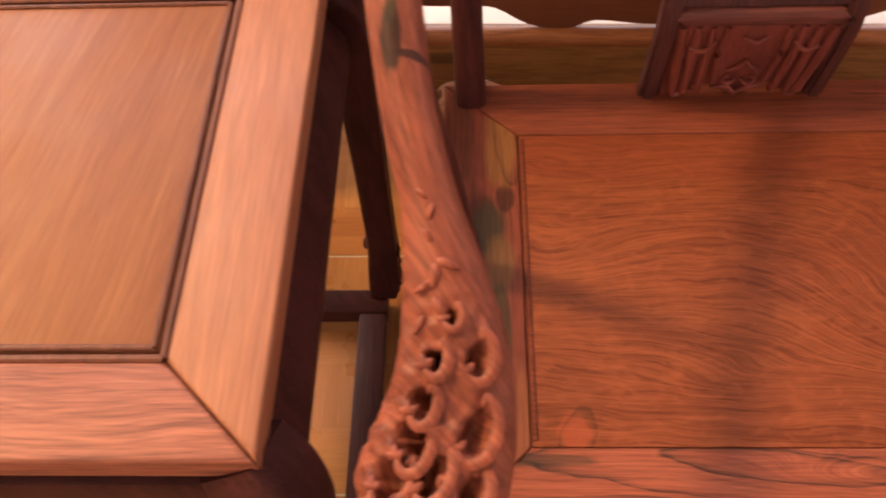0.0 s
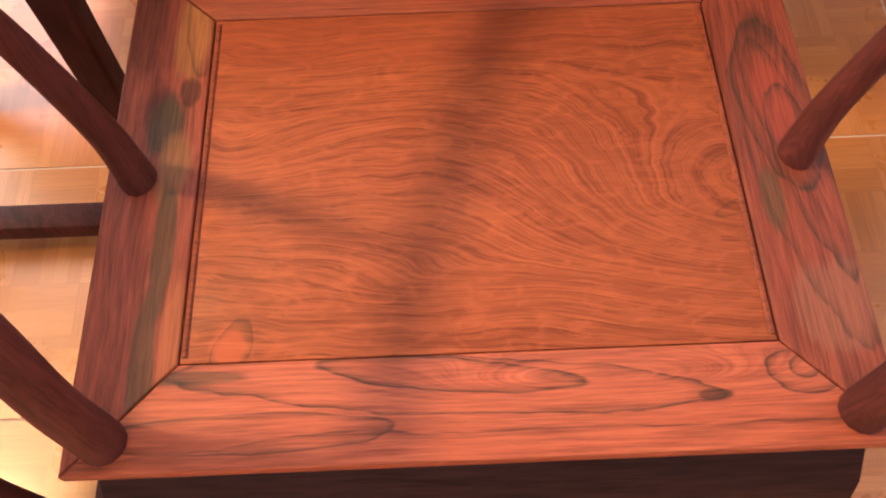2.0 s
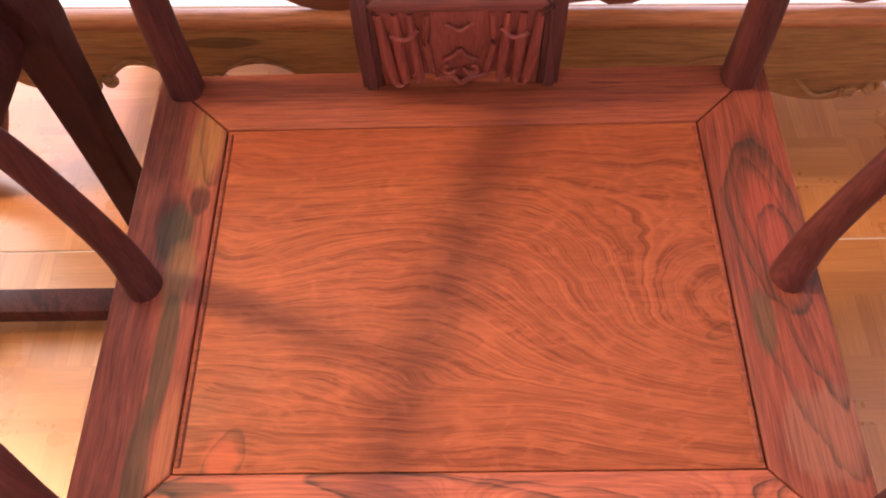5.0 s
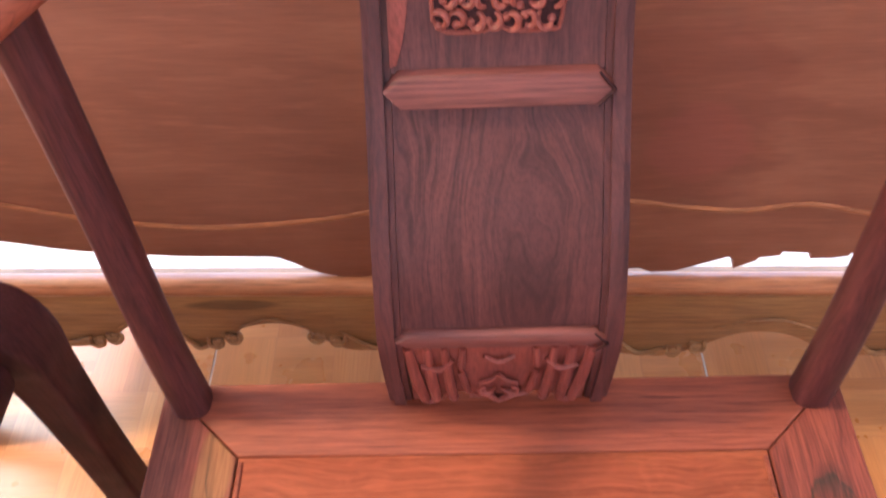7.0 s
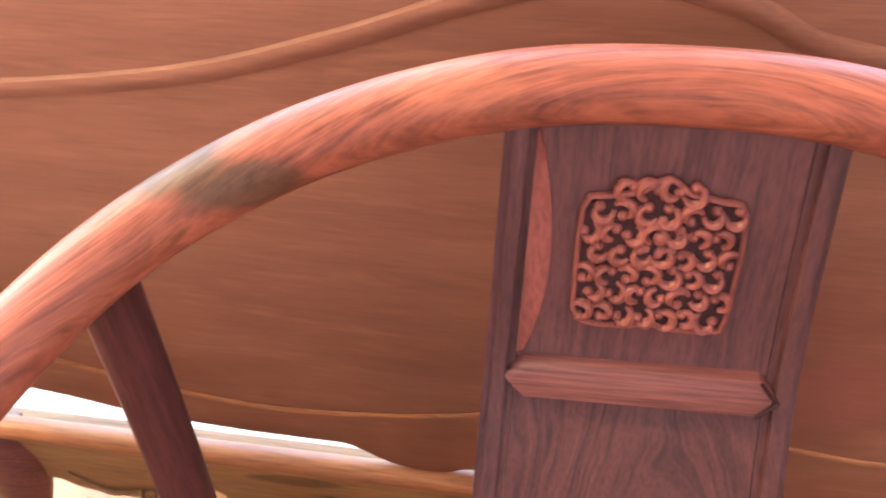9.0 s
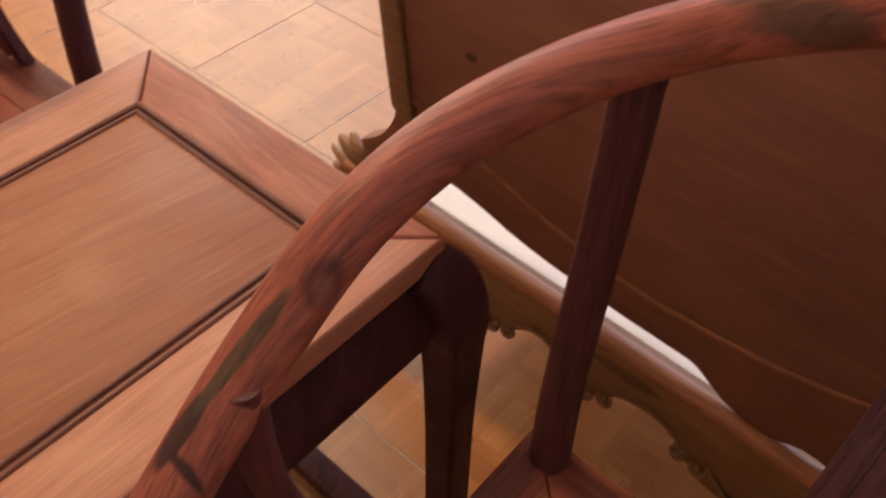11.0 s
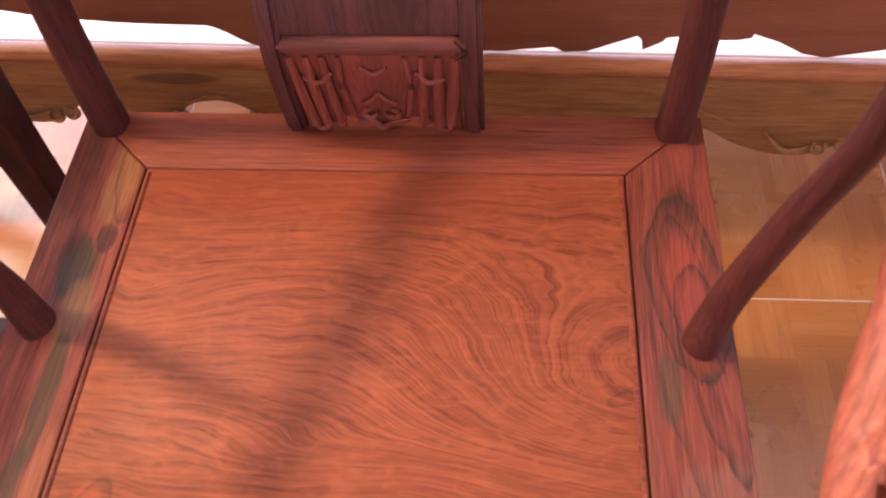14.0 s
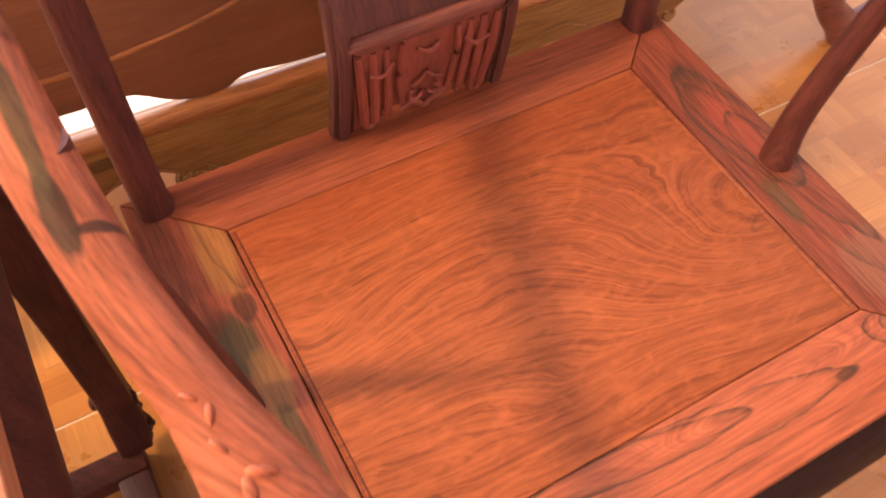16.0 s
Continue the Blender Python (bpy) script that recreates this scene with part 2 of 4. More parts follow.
ROSE_FRONT = wood("rosewood_front_rail", (0.4, 0.122, 0.06), (0.32, 0.084, 0.042), (0.13, 0.032, 0.02), 0, rings=420, swirl=7, warp=7, streak=0.42, seed=1.9, veins=0.25, fine=0.7, rough=0.44, coat=0.0, spec=0.2, hills=((0.1, -0.19, 0.14, 0.02, 0.05),),
                  spots=((-0.23, -0.175, 0.49, 0.05, 0.006, 0.05, OLIVE, 0.6), (0.185, -0.206, 0.49, 0.016, 0.006, 0.05, INK, 0.6)),
                  loops=((-0.03, -0.179, 0.11, 0.0155, 0.34, -6, 0.95), (-0.03, -0.187, 0.235, 0.026, 0.17, -5, 0.95), (-0.2, -0.222, 0.12, 0.016, 0.3, 0, 0.8), (0.26, -0.189, 0.034, 0.021, 0.3, 0, 0.9), (0.26, -0.186, 0.014, 0.011, 0.7, 0, 0.85), (0.06, -0.25, 0.36, 0.026, 0.2, 0, 0.7)))
ROSE_X = wood("rosewood_along_x", (0.26, 0.073, 0.035), (0.19, 0.05, 0.025), (0.085, 0.024, 0.016), 0, rings=420, swirl=6, warp=5, streak=0.45, seed=1.7, rough=0.46, coat=0.0, spec=0.2)
ROSE_Y = wood("rosewood_side_rail", (0.29, 0.085, 0.048), (0.21, 0.056, 0.034), (0.085, 0.026, 0.018), 1, rings=340, swirl=9, warp=6, streak=0.5, seed=5.3, rough=0.46, coat=0.0, veins=0.2, spec=0.22, mottle=0.2,
              spots=((-0.285, 0.085, 0.49, 0.026, 0.04, 0.05, INK, 0.5), (-0.28, 0.075, 0.49, 0.026, 0.044, 0.05, OLIVE, 0.95), (-0.262, 0.11, 0.49, 0.013, 0.022, 0.05, INK, 0.7), (-0.268, 0.03, 0.49, 0.018, 0.05, 0.05, (0.19, 0.1, 0.04), 0.85), (-0.268, -0.055, 0.49, 0.011, 0.075, 0.05, OLIVE, 0.8), (-0.275, -0.16, 0.49, 0.011, 0.07, 0.05, OLIVE, 0.75), (-0.253, -0.14, 0.49, 0.01, 0.07, 0.05, (0.33, 0.12, 0.05), 0.7), (-0.264, 0.18, 0.49, 0.022, 0.06, 0.05, (0.26, 0.125, 0.045), 0.8), (-0.31, 0.2, 0.49, 0.02, 0.08, 0.05, INK, 0.35)),
              loops=((-0.258, 0.19, 0.014, 0.06, 0.4, 5, 0.6),))
ROSE_YR = wood("rosewood_side_rail_veined", (0.22, 0.06, 0.034), (0.15, 0.038, 0.024), (0.05, 0.018, 0.013), 1, rings=340, swirl=12, warp=9, streak=0.5, seed=6.6, rough=0.46, coat=0.0, vein=0.5, veins=0.5, spec=0.22, hills=((0.295, 0.07, 0.03, 0.1, 0.03),),
               spots=((0.292, 0.075, 0.49, 0.024, 0.06, 0.05, (0.24, 0.048, 0.03), 0.6), (0.292, 0.16, 0.49, 0.02, 0.03, 0.05, INK, 0.4), (0.3, -0.13, 0.49, 0.04, 0.05, 0.05, (0.2, 0.085, 0.055), 0.7), (0.268, -0.03, 0.49, 0.012, 0.04, 0.05, OLIVE, 0.7)),
               loops=((0.294, 0.075, 0.034, 0.1, 0.3, 5, 0.9), (0.29, 0.08, 0.019, 0.068, 0.35, 6, 0.8), (0.307, -0.01, 0.024, 0.1, 0.3, 7, 0.9), (0.3, 0.0, 0.04, 0.17, 0.16, 6, 0.6)))
ROSE_ARM = wood("rosewood_arm", (0.36, 0.112, 0.058), (0.23, 0.062, 0.036), (0.06, 0.02, 0.015), 1, rings=420, swirl=11, warp=5, streak=0.42, seed=8.2, rough=0.4, coat=0.0, veins=0.8, vein=0.4, bent=(0.0, 0.06), fine=0.8, mottle=0.15, spec=0.2,
                spots=((-0.331, 0.053, 0.909, 0.013, 0.017, 0.03, (0.1, 0.03, 0.02), 0.85), (-0.331, 0.053, 0.909, 0.007, 0.01, 0.03, (0.22, 0.08, 0.04), 0.8), (-0.343, -0.03, 0.848, 0.008, 0.025, 0.03, INK, 0.9), (-0.343, 0.01, 0.87, 0.0055, 0.045, 0.04, OLIVE, 0.9),
                       (-0.33, -0.043, 0.838, 0.013, 0.004, 0.03, INK, 0.85), (-0.25, 0.33, 0.96, 0.07, 0.03, 0.02, OLIVE, 0.75), (-0.12, 0.37, 1.0, 0.05, 0.02, 0.02, (0.42, 0.14, 0.07), 0.6)))
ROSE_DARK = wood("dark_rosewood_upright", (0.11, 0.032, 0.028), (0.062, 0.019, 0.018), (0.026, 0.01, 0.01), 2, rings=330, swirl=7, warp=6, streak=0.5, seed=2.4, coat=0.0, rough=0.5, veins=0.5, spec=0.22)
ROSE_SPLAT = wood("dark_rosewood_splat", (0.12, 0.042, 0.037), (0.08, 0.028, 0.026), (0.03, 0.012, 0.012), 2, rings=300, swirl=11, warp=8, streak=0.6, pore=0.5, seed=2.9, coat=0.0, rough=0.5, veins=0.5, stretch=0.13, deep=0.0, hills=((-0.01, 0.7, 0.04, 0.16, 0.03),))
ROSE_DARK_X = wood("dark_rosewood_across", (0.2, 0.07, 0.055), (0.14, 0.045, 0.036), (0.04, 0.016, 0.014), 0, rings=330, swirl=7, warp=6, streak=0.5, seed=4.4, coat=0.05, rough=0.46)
# Dark apron wood, made near black to carry the shade below the seat edge.
APRON_SHADED = wood("shade_darkened_apron_wood", (0.04, 0.021, 0.02), (0.026, 0.014, 0.014), (0.012, 0.008, 0.008), 0, rings=120, swirl=9, warp=5, streak=0.6, seed=21.0, coat=0.0, rough=0.55, spec=0.06)
ROSE_CARVED = wood("carved_rosewood", (0.4, 0.115, 0.062), (0.3, 0.078, 0.042), (0.12, 0.035, 0.022), 1, rings=60, swirl=6, streak=0.25, seed=6.2, rough=0.42, coat=0.05, veins=0.0)
ROSE_CARVED_DARK = wood("carved_rosewood_splat", (0.27, 0.075, 0.05), (0.19, 0.05, 0.038), (0.08, 0.024, 0.018), 2, rings=80, swirl=6, streak=0.3, seed=6.9, rough=0.46, coat=0.0, veins=0.0)
# Near-black colour stands in for shade behind the openwork; also used for the seams.
FRET_BACK = wood("shaded_fret_ground_and_seam", (0.05, 0.02, 0.02), (0.035, 0.015, 0.015), (0.015, 0.008, 0.008), 2, rings=80, swirl=6, streak=0.3, seed=6.9, rough=0.7, coat=0.0, spec=0.1)
TABLE_PANEL = wood("table_panel_wood", (0.36, 0.15, 0.06), (0.3, 0.112, 0.045), (0.19, 0.065, 0.034), 1, rings=460, swirl=16, warp=4.5, streak=0.22, pore=0.35, seed=7.9, coat=0.0, rough=0.54, spec=0.35, stretch=0.4, turn=10, veins=0.0)
TABLE_X = wood("table_rail_wood_across", (0.42, 0.16, 0.09), (0.35, 0.12, 0.066), (0.14, 0.05, 0.034), 0, rings=330, swirl=9, streak=0.5, seed=9.3, coat=0.0, rough=0.54, spec=0.35, stretch=0.6, veins=0.5, fine=0.9)
TABLE_Y = wood("table_rail_wood_along", (0.44, 0.19, 0.095), (0.37, 0.142, 0.068), (0.2, 0.075, 0.043), 1, rings=330, swirl=7, streak=0.26, pore=0.45, seed=11.3, coat=0.0, rough=0.52, spec=0.5, veins=0.3)
TABLE_BEAD = wood("table_bead_wood", (0.2, 0.075, 0.04), (0.15, 0.05, 0.028), (0.06, 0.022, 0.015), 1, rings=200, swirl=6, streak=0.4, seed=10.2, rough=0.48, coat=0.0, veins=0.0)
# Leg and base wood is darkened in its colour for the unlit underside.
TABLE_LEG = wood("shade_darkened_leg_wood", (0.09, 0.029, 0.025), (0.056, 0.019, 0.017), (0.02, 0.01, 0.01), 2, rings=80, swirl=6, streak=0.5, seed=12.1, rough=0.5, coat=0.0, spec=0.12)
TABLE_BASE = wood("shade_darkened_base_wood", (0.09, 0.031, 0.026), (0.06, 0.021, 0.018), (0.025, 0.012, 0.011), 1, rings=120, swirl=6, streak=0.35, seed=12.6, rough=0.5, coat=0.0, veins=0.0, spec=0.2)
# Large patch: reddish stain plus the chair back's cast shadow put into the colour.
SOFA_BOARD = wood("sofa_back_board_wood", (0.26, 0.108, 0.058), (0.19, 0.074, 0.04), (0.13, 0.045, 0.026), 0, rings=140, swirl=9, warp=2.6, streak=0.14, pore=0.25, seed=13.7, coat=0.0, rough=0.55, veins=0.25, bump=0.05, upright=True, spots=((0.2, 0.0, 0.62, 0.12, 0.06, 0.15, (0.15, 0.045, 0.028), 0.45), (0.22, 0.0, 0.6, 0.06, 0.06, 0.06, (0.24, 0.075, 0.05), 0.5), (-0.62, 0.0, 0.66, 0.012, 0.06, 0.008, (0.05, 0.02, 0.012), 0.8)))
SOFA_RAIL = wood("sofa_rail_wood", (0.33, 0.18, 0.065), (0.25, 0.125, 0.045), (0.1, 0.04, 0.02), 0, rings=200, swirl=7, warp=3, streak=0.4, seed=14.2, coat=0.05, rough=0.45, veins=0.5, spots=((-0.34, 0.0, 0.315, 0.07, 0.05, 0.012, INK, 0.6),))
SOFA_BEAD = wood("sofa_rail_bead_wood", (0.38, 0.16, 0.06), (0.3, 0.115, 0.045), (0.12, 0.04, 0.02), 0, rings=90, swirl=7, warp=3, streak=0.35, seed=15.2, coat=0.0, rough=0.4, veins=0.2)
WHITE_COVER = plain("white_seat_cover", (0.8, 0.79, 0.78), 0.6)
WALL_PAINT = plain("wall_paint", (0.75, 0.7, 0.66), 0.85)
CEILING_PAINT = plain("ceiling_paint", (0.8, 0.78, 0.75), 0.9)


# ---- mesh helpers ----
def part(name, bm, mat, parent=None, label="", smooth=True):
    me = bpy.data.meshes.new(name)
    bm.normal_update()
    bm.to_mesh(me)
    bm.free()
    for f in me.polygons:
        f.use_smooth = smooth
    if smooth:
        me.set_sharp_from_angle(angle=radians(38))
    me.materials.append(mat)
    ob = new(name, me)
    if parent is not None:
        ob.parent = parent
    if label:
        ob["label"] = label
    return ob


def thing(name, label, category, group="", at=(0, 0, 0)):
    ob = new(name)
    ob.location = at
    ob.empty_display_size = 0.1
    return tagged(ob, label, category, group)


def add_box(bm, x0, x1, y0, y1, z0, z1, bevel=0.0, seg=2):
    r = bmesh.ops.create_cube(bm, size=1)
    vs = r["verts"]
    for v in vs:
        v.co = Vector(((x0 + x1) / 2 + v.co.x * (x1 - x0), (y0 + y1) / 2 + v.co.y * (y1 - y0), (z0 + z1) / 2 + v.co.z * (z1 - z0)))
    if bevel:
        es = list({e for v in vs for e in v.link_edges})
        bmesh.ops.bevel(bm, geom=es, offset=bevel, segments=seg, affect="EDGES", profile=0.5)
    return vs


def box(*a, **k):
    bm = bmesh.new()
    add_box(bm, *a, **k)
    return bm


def add_prism(bm, outline, lo, hi, plane="xy", bevel=0.0, seg=2):
    """An outline extruded: plane xy rises in z, xz goes along y, yz along x."""
    put = {"xy": lambda a, b, c: (a, b, c), "xz": lambda a, b, c: (a, c, b), "yz": lambda a, b, c: (c, a, b)}[plane]
    low = [bm.verts.new(put(a, b, lo)) for a, b in outline]
    high = [bm.verts.new(put(a, b, hi)) for a, b in outline]
    n = len(outline)
    faces = [bm.faces.new(low[::-1]), bm.faces.new(high)]
    for i in range(n):
        faces.append(bm.faces.new((low[i], low[(i + 1) % n], high[(i + 1) % n], high[i])))
    bmesh.ops.recalc_face_normals(bm, faces=faces)
    if bevel:
        es = list({e for f in faces[:2] for e in f.edges})
        bmesh.ops.bevel(bm, geom=es, offset=bevel, segments=seg, affect="EDGES", profile=0.5)


def prism(*a, **k):
    bm = bmesh.new()
    add_prism(bm, *a, **k)
    return bm


def spline(pts, steps):
    """A smooth curve through points of any number of coordinates."""
    p = [np.array(q, float) for q in pts]
    p = [2 * p[0] - p[1], *p, 2 * p[-1] - p[-2]]
    out = []
    for i in range(1, len(p) - 2):
        for s in range(steps):
            t = s / steps
            a, b, c, d = p[i - 1:i + 3]
            out.append(0.5 * (2 * b + (c - a) * t + (2 * a - 5 * b + 4 * c - d) * t * t + (3 * b - a - 3 * c + d) * t ** 3))
    out.append(p[-2])
    return out


def add_tube(bm, pts, steps=6, seg=14, square=2.0, cap=True, up=(0, 0, 1)):
    """A swept bar: points of x, y, z, half width, half height; square above 2 makes it boxier."""
    c = spline(pts, steps)
    rings = []
    for i, q in enumerate(c):
        t = Vector(c[min(i + 1, len(c) - 1)][:3] - c[max(i - 1, 0)][:3]).normalized()
        u = Vector(up)
        side = t.cross(u)
        if side.length < 1e-3:
            side = t.cross(Vector((0, 1, 0)))
        side.normalize()
        u = side.cross(t)
        ring = []
        for k in range(seg):
            a = 2 * math.pi * (k + 0.5) / seg
            ca, sa = math.cos(a), math.sin(a)
            e = 2 / square
            ring.append(bm.verts.new(Vector(q[:3]) + side * (math.copysign(abs(ca) ** e, ca) * q[3]) + u * (math.copysign(abs(sa) ** e, sa) * q[4])))
        rings.append(ring)
    for a, b in zip(rings, rings[1:]):
        for k in range(seg):
            bm.faces.new((a[k], a[(k + 1) % seg], b[(k + 1) % seg], b[k]))
    if cap:
        bm.faces.new(rings[0][::-1])
        bm.faces.new(rings[-1])


def tube(*a, **k):
    bm = bmesh.new()
    add_tube(bm, *a, **k)
    bmesh.ops.recalc_face_normals(bm, faces=bm.faces[:])
    return bm


def add_ball(bm, c, r, seg=8):
    g = bmesh.ops.create_uvsphere(bm, u_segments=seg, v_segments=max(4, seg // 2 + 1), radius=1)
    for v in g["verts"]:
        v.co = Vector((c[0] + v.co.x * r[0], c[1] + v.co.y * r[1], c[2] + v.co.z * r[2]))


# ---- the room ----
def room():
    lab = "pale painted plaster wall of the showroom"
    # Openings are unseen, sized for the daylight that the floor reflects.
    top, head = 6.6, 6.4
    bm = box(-5, -4.8, 5.0, 5.15, 0, top)
    add_box(bm, 4.0, 5, 5.0, 5.15, 0, top)
    add_box(bm, -4.8, 4.0, 5.0, 5.15, 0, 0.1)
    add_box(bm, -4.8, 4.0, 5.0, 5.15, head, top)
    tagged(part("wall_back", bm, WALL_PAINT, smooth=False), lab, "wall", kind="structure")
    tagged(part("wall_front", box(-5, 5, -5.15, -5.0, 0, top), WALL_PAINT), lab, "wall", kind="structure")
    bm = box(-5.15, -5, -5.15, 1.9, 0, top)
    add_box(bm, -5.15, -5, 4.8, 5.15, 0, top)
    add_box(bm, -5.15, -5, 1.9, 4.8, 0, 0.1)
    add_box(bm, -5.15, -5, 1.9, 4.8, head, top)
    tagged(part("wall_left", bm, WALL_PAINT, smooth=False), lab, "wall", kind="structure")
    tagged(part("wall_right", box(5, 5.15, -5.15, 5.15, 0, top), WALL_PAINT), lab, "wall", kind="structure")
    tagged(part("ceiling", box(-5.15, 5.15, -5.15, 5.15, top, top + 0.1), CEILING_PAINT), "plain white painted ceiling", "ceiling", kind="structure")


TILE, CELLS, STRIPS = 0.413, 4, 5
TILE_X, TILE_Y = -0.467, 0.352


def tile_material():
    """Glazed tile printed with basket-weave parquet: cells of five thin strips, turned by turns."""
    m, nt, bsdf = material("parquet_tile")
    L = nt.links.new
    co = nt.nodes.new("ShaderNodeTexCoord")
    info = nt.nodes.new("ShaderNodeObjectInfo")
    sep = nt.nodes.new("ShaderNodeSeparateXYZ")
    L(co.outputs["Object"], sep.inputs[0])
    u, v = [maths(nt, "MULTIPLY", sep.outputs[i], CELLS / TILE) for i in (0, 1)]
    cu, cv = maths(nt, "FLOOR", u), maths(nt, "FLOOR", v)
    odd = maths(nt, "FLOORED_MODULO", maths(nt, "ADD", cu, cv), 2.0)
    fu, fv = maths(nt, "FRACT", u), maths(nt, "FRACT", v)
    mixed = nt.nodes.new("ShaderNodeMix")
    L(odd, mixed.inputs[0]), L(fu, mixed.inputs[2]), L(fv, mixed.inputs[3])
    along = nt.nodes.new("ShaderNodeMix")
    L(odd, along.inputs[0]), L(fv, along.inputs[2]), L(fu, along.inputs[3])
    strip = maths(nt, "MULTIPLY", mixed.outputs[0], STRIPS)
    idx, fs = maths(nt, "FLOOR", strip), maths(nt, "FRACT", strip)
    key = nt.nodes.new("ShaderNodeCombineXYZ")
    L(maths(nt, "ADD", cu, maths(nt, "MULTIPLY", info.outputs["Random"], 97.0)), key.inputs[0])
    L(cv, key.inputs[1]), L(idx, key.inputs[2])
    white = nt.nodes.new("ShaderNodeTexWhiteNoise")
    L(key.outputs[0], white.inputs["Vector"])
    cellkey = nt.nodes.new("ShaderNodeCombineXYZ")
    L(maths(nt, "ADD", cu, maths(nt, "MULTIPLY", info.outputs["Random"], 31.0)), cellkey.inputs[0])
    L(cv, cellkey.inputs[1])
    cellw = nt.nodes.new("ShaderNodeTexWhiteNoise")
    L(cellkey.outputs[0], cellw.inputs["Vector"])
    tone = maths(nt, "ADD", maths(nt, "MULTIPLY", white.outputs["Value"], 0.55), maths(nt, "MULTIPLY", cellw.outputs["Value"], 0.45))
    col = ramp(nt, tone, (0.1, (0.32, 0.122, 0.028)), (0.5, (0.385, 0.16, 0.04)), (0.9, (0.45, 0.205, 0.06)))
    grain_key = nt.nodes.new("ShaderNodeCombineXYZ")
    L(maths(nt, "MULTIPLY", along.outputs[0], 0.5), grain_key.inputs[0])
    L(maths(nt, "MULTIPLY", strip, 2.2), grain_key.inputs[1])
    L(maths(nt, "ADD", maths(nt, "MULTIPLY", white.outputs["Value"], 40.0), cellw.outputs["Value"]), grain_key.inputs[2])
    grain = node(nt, "ShaderNodeTexNoise", Scale=3.2, Detail=5.0, Roughness=0.7)
    L(grain_key.outputs[0], grain.inputs["Vector"])
    col = blend(nt, 0.8, col, ramp(nt, grain.outputs[0], (0.3, 0.72), (0.65, 1.05)), "MULTIPLY")
    edge = maths(nt, "MINIMUM", fs, maths(nt, "SUBTRACT", 1.0, fs))
    cell_edge = maths(nt, "MINIMUM", maths(nt, "MINIMUM", fu, maths(nt, "SUBTRACT", 1.0, fu)), maths(nt, "MINIMUM", fv, maths(nt, "SUBTRACT", 1.0, fv)))
    col = blend(nt, maths(nt, "MULTIPLY", ramp(nt, edge, (0.0, 1.0), (0.07, 0.0)), 0.14), col, (0.25, 0.09, 0.04))
    col = blend(nt, maths(nt, "MULTIPLY", ramp(nt, cell_edge, (0.0, 1.0), (0.022, 0.0)), 0.28), col, (0.25, 0.09, 0.04))
    L(col, bsdf.inputs["Base Color"])
    smear = node(nt, "ShaderNodeTexNoise", Scale=7.0, Detail=4.0, Roughness=0.6)
    L(co.outputs["Object"], smear.inputs["Vector"])
    L(ramp(nt, smear.outputs[0], (0.3, 0.25), (0.7, 0.34)), bsdf.inputs["Roughness"])
    bsdf.inputs["Specular IOR Level"].default_value = 0.8
    b = node(nt, "ShaderNodeBump", Strength=0.06, Distance=0.001)
    L(grain.outputs[0], b.inputs["Height"])
    L(b.outputs[0], bsdf.inputs["Normal"])
    return m


def floor():
    f = part("floor", box(-5.15, 5.15, -5.15, 5.15, -0.1, -0.0015), plain("tile_grout", (0.6, 0.53, 0.45), 0.8, scale=40.0))
    tagged(f, "glossy floor tiles printed with orange basket-weave parquet", "floor", kind="structure")
    mat = tile_material()
    g = 0.0016
    bm = box(g, TILE - g, g, TILE - g, -0.0014, 0.0, bevel=0.0007, seg=1)
    first = part("tile", bm, mat, f, smooth=False)
    me = first.data
    rest = bmesh.new()
    for i in range(-11, 14):
        for j in range(-13, 12):
            x, y = TILE_X + i * TILE, TILE_Y + j * TILE
            if x < -5.15 or y < -5.15 or x + TILE > 5.15 or y + TILE > 5.15:
                continue
            if -2.9 < x < 2.2 and -1.3 < y < 3.2:
                ob = first if (i, j) == (0, 0) else new("tile", me)
                ob.parent, ob.location = f, (x, y, 0)
            else:
                add_box(rest, i * TILE + g, (i + 1) * TILE - g, j * TILE + g, (j + 1) * TILE - g, -0.0014, 0.0)
    far = part("far_tiles", rest, mat, f, smooth=False)
    far.location = (TILE_X, TILE_Y, 0)
    far["kind"] = "stuff"


# ---- the armchair ----
SEAT_Z = 0.49


def rail(outline, z0, z1, bevel):
    return prism(outline, z0, z1, "xy", bevel=bevel, seg=3)


ARM_END = [(0.335, -0.06, 0.822, 0.0172, 0.0172), (0.3215, -0.115, 0.797, 0.0182, 0.0182), (0.311, -0.165, 0.775, 0.027, 0.022), (0.307, -0.215, 0.753, 0.037, 0.024), (0.316, -0.257, 0.734, 0.045, 0.024), (0.328, -0.287, 0.727, 0.041, 0.021), (0.337, -0.306, 0.725, 0.014, 0.01)]
ARM_CURVE = spline(ARM_END, 10)


def on_arm_end(u, w, lift=0.0):
    """A place on the upper side of the arm's end: u from 0 to 1 along it, w from -1 (outside) to 1 (inside)."""
    f = 10 + u * (len(ARM_CURVE) - 11)
    i = max(0, min(int(f), len(ARM_CURVE) - 2))
    q = ARM_CURVE[i] * (1 - f + i) + ARM_CURVE[i + 1] * (f - i)
    t = Vector(ARM_CURVE[i + 1][:3] - ARM_CURVE[i][:3]).normalized()
    side = t.cross(Vector((0, 0, 1))).normalized()
    up = side.cross(t)
    return Vector(q[:3]) + side * (w * q[3]) + up * (q[4] * math.sqrt(max(0.0, 1 - w * w)) + lift), side, t, up


HOLES = [(0.36, -0.35, 0.005), (0.46, -0.42, 0.006), (0.56, -0.38, 0.0085), (0.66, -0.05, 0.01), (0.72, -0.5, 0.0085), (0.78, 0.1, 0.0095), (0.84, -0.45, 0.009), (0.9, 0.05, 0.008)]
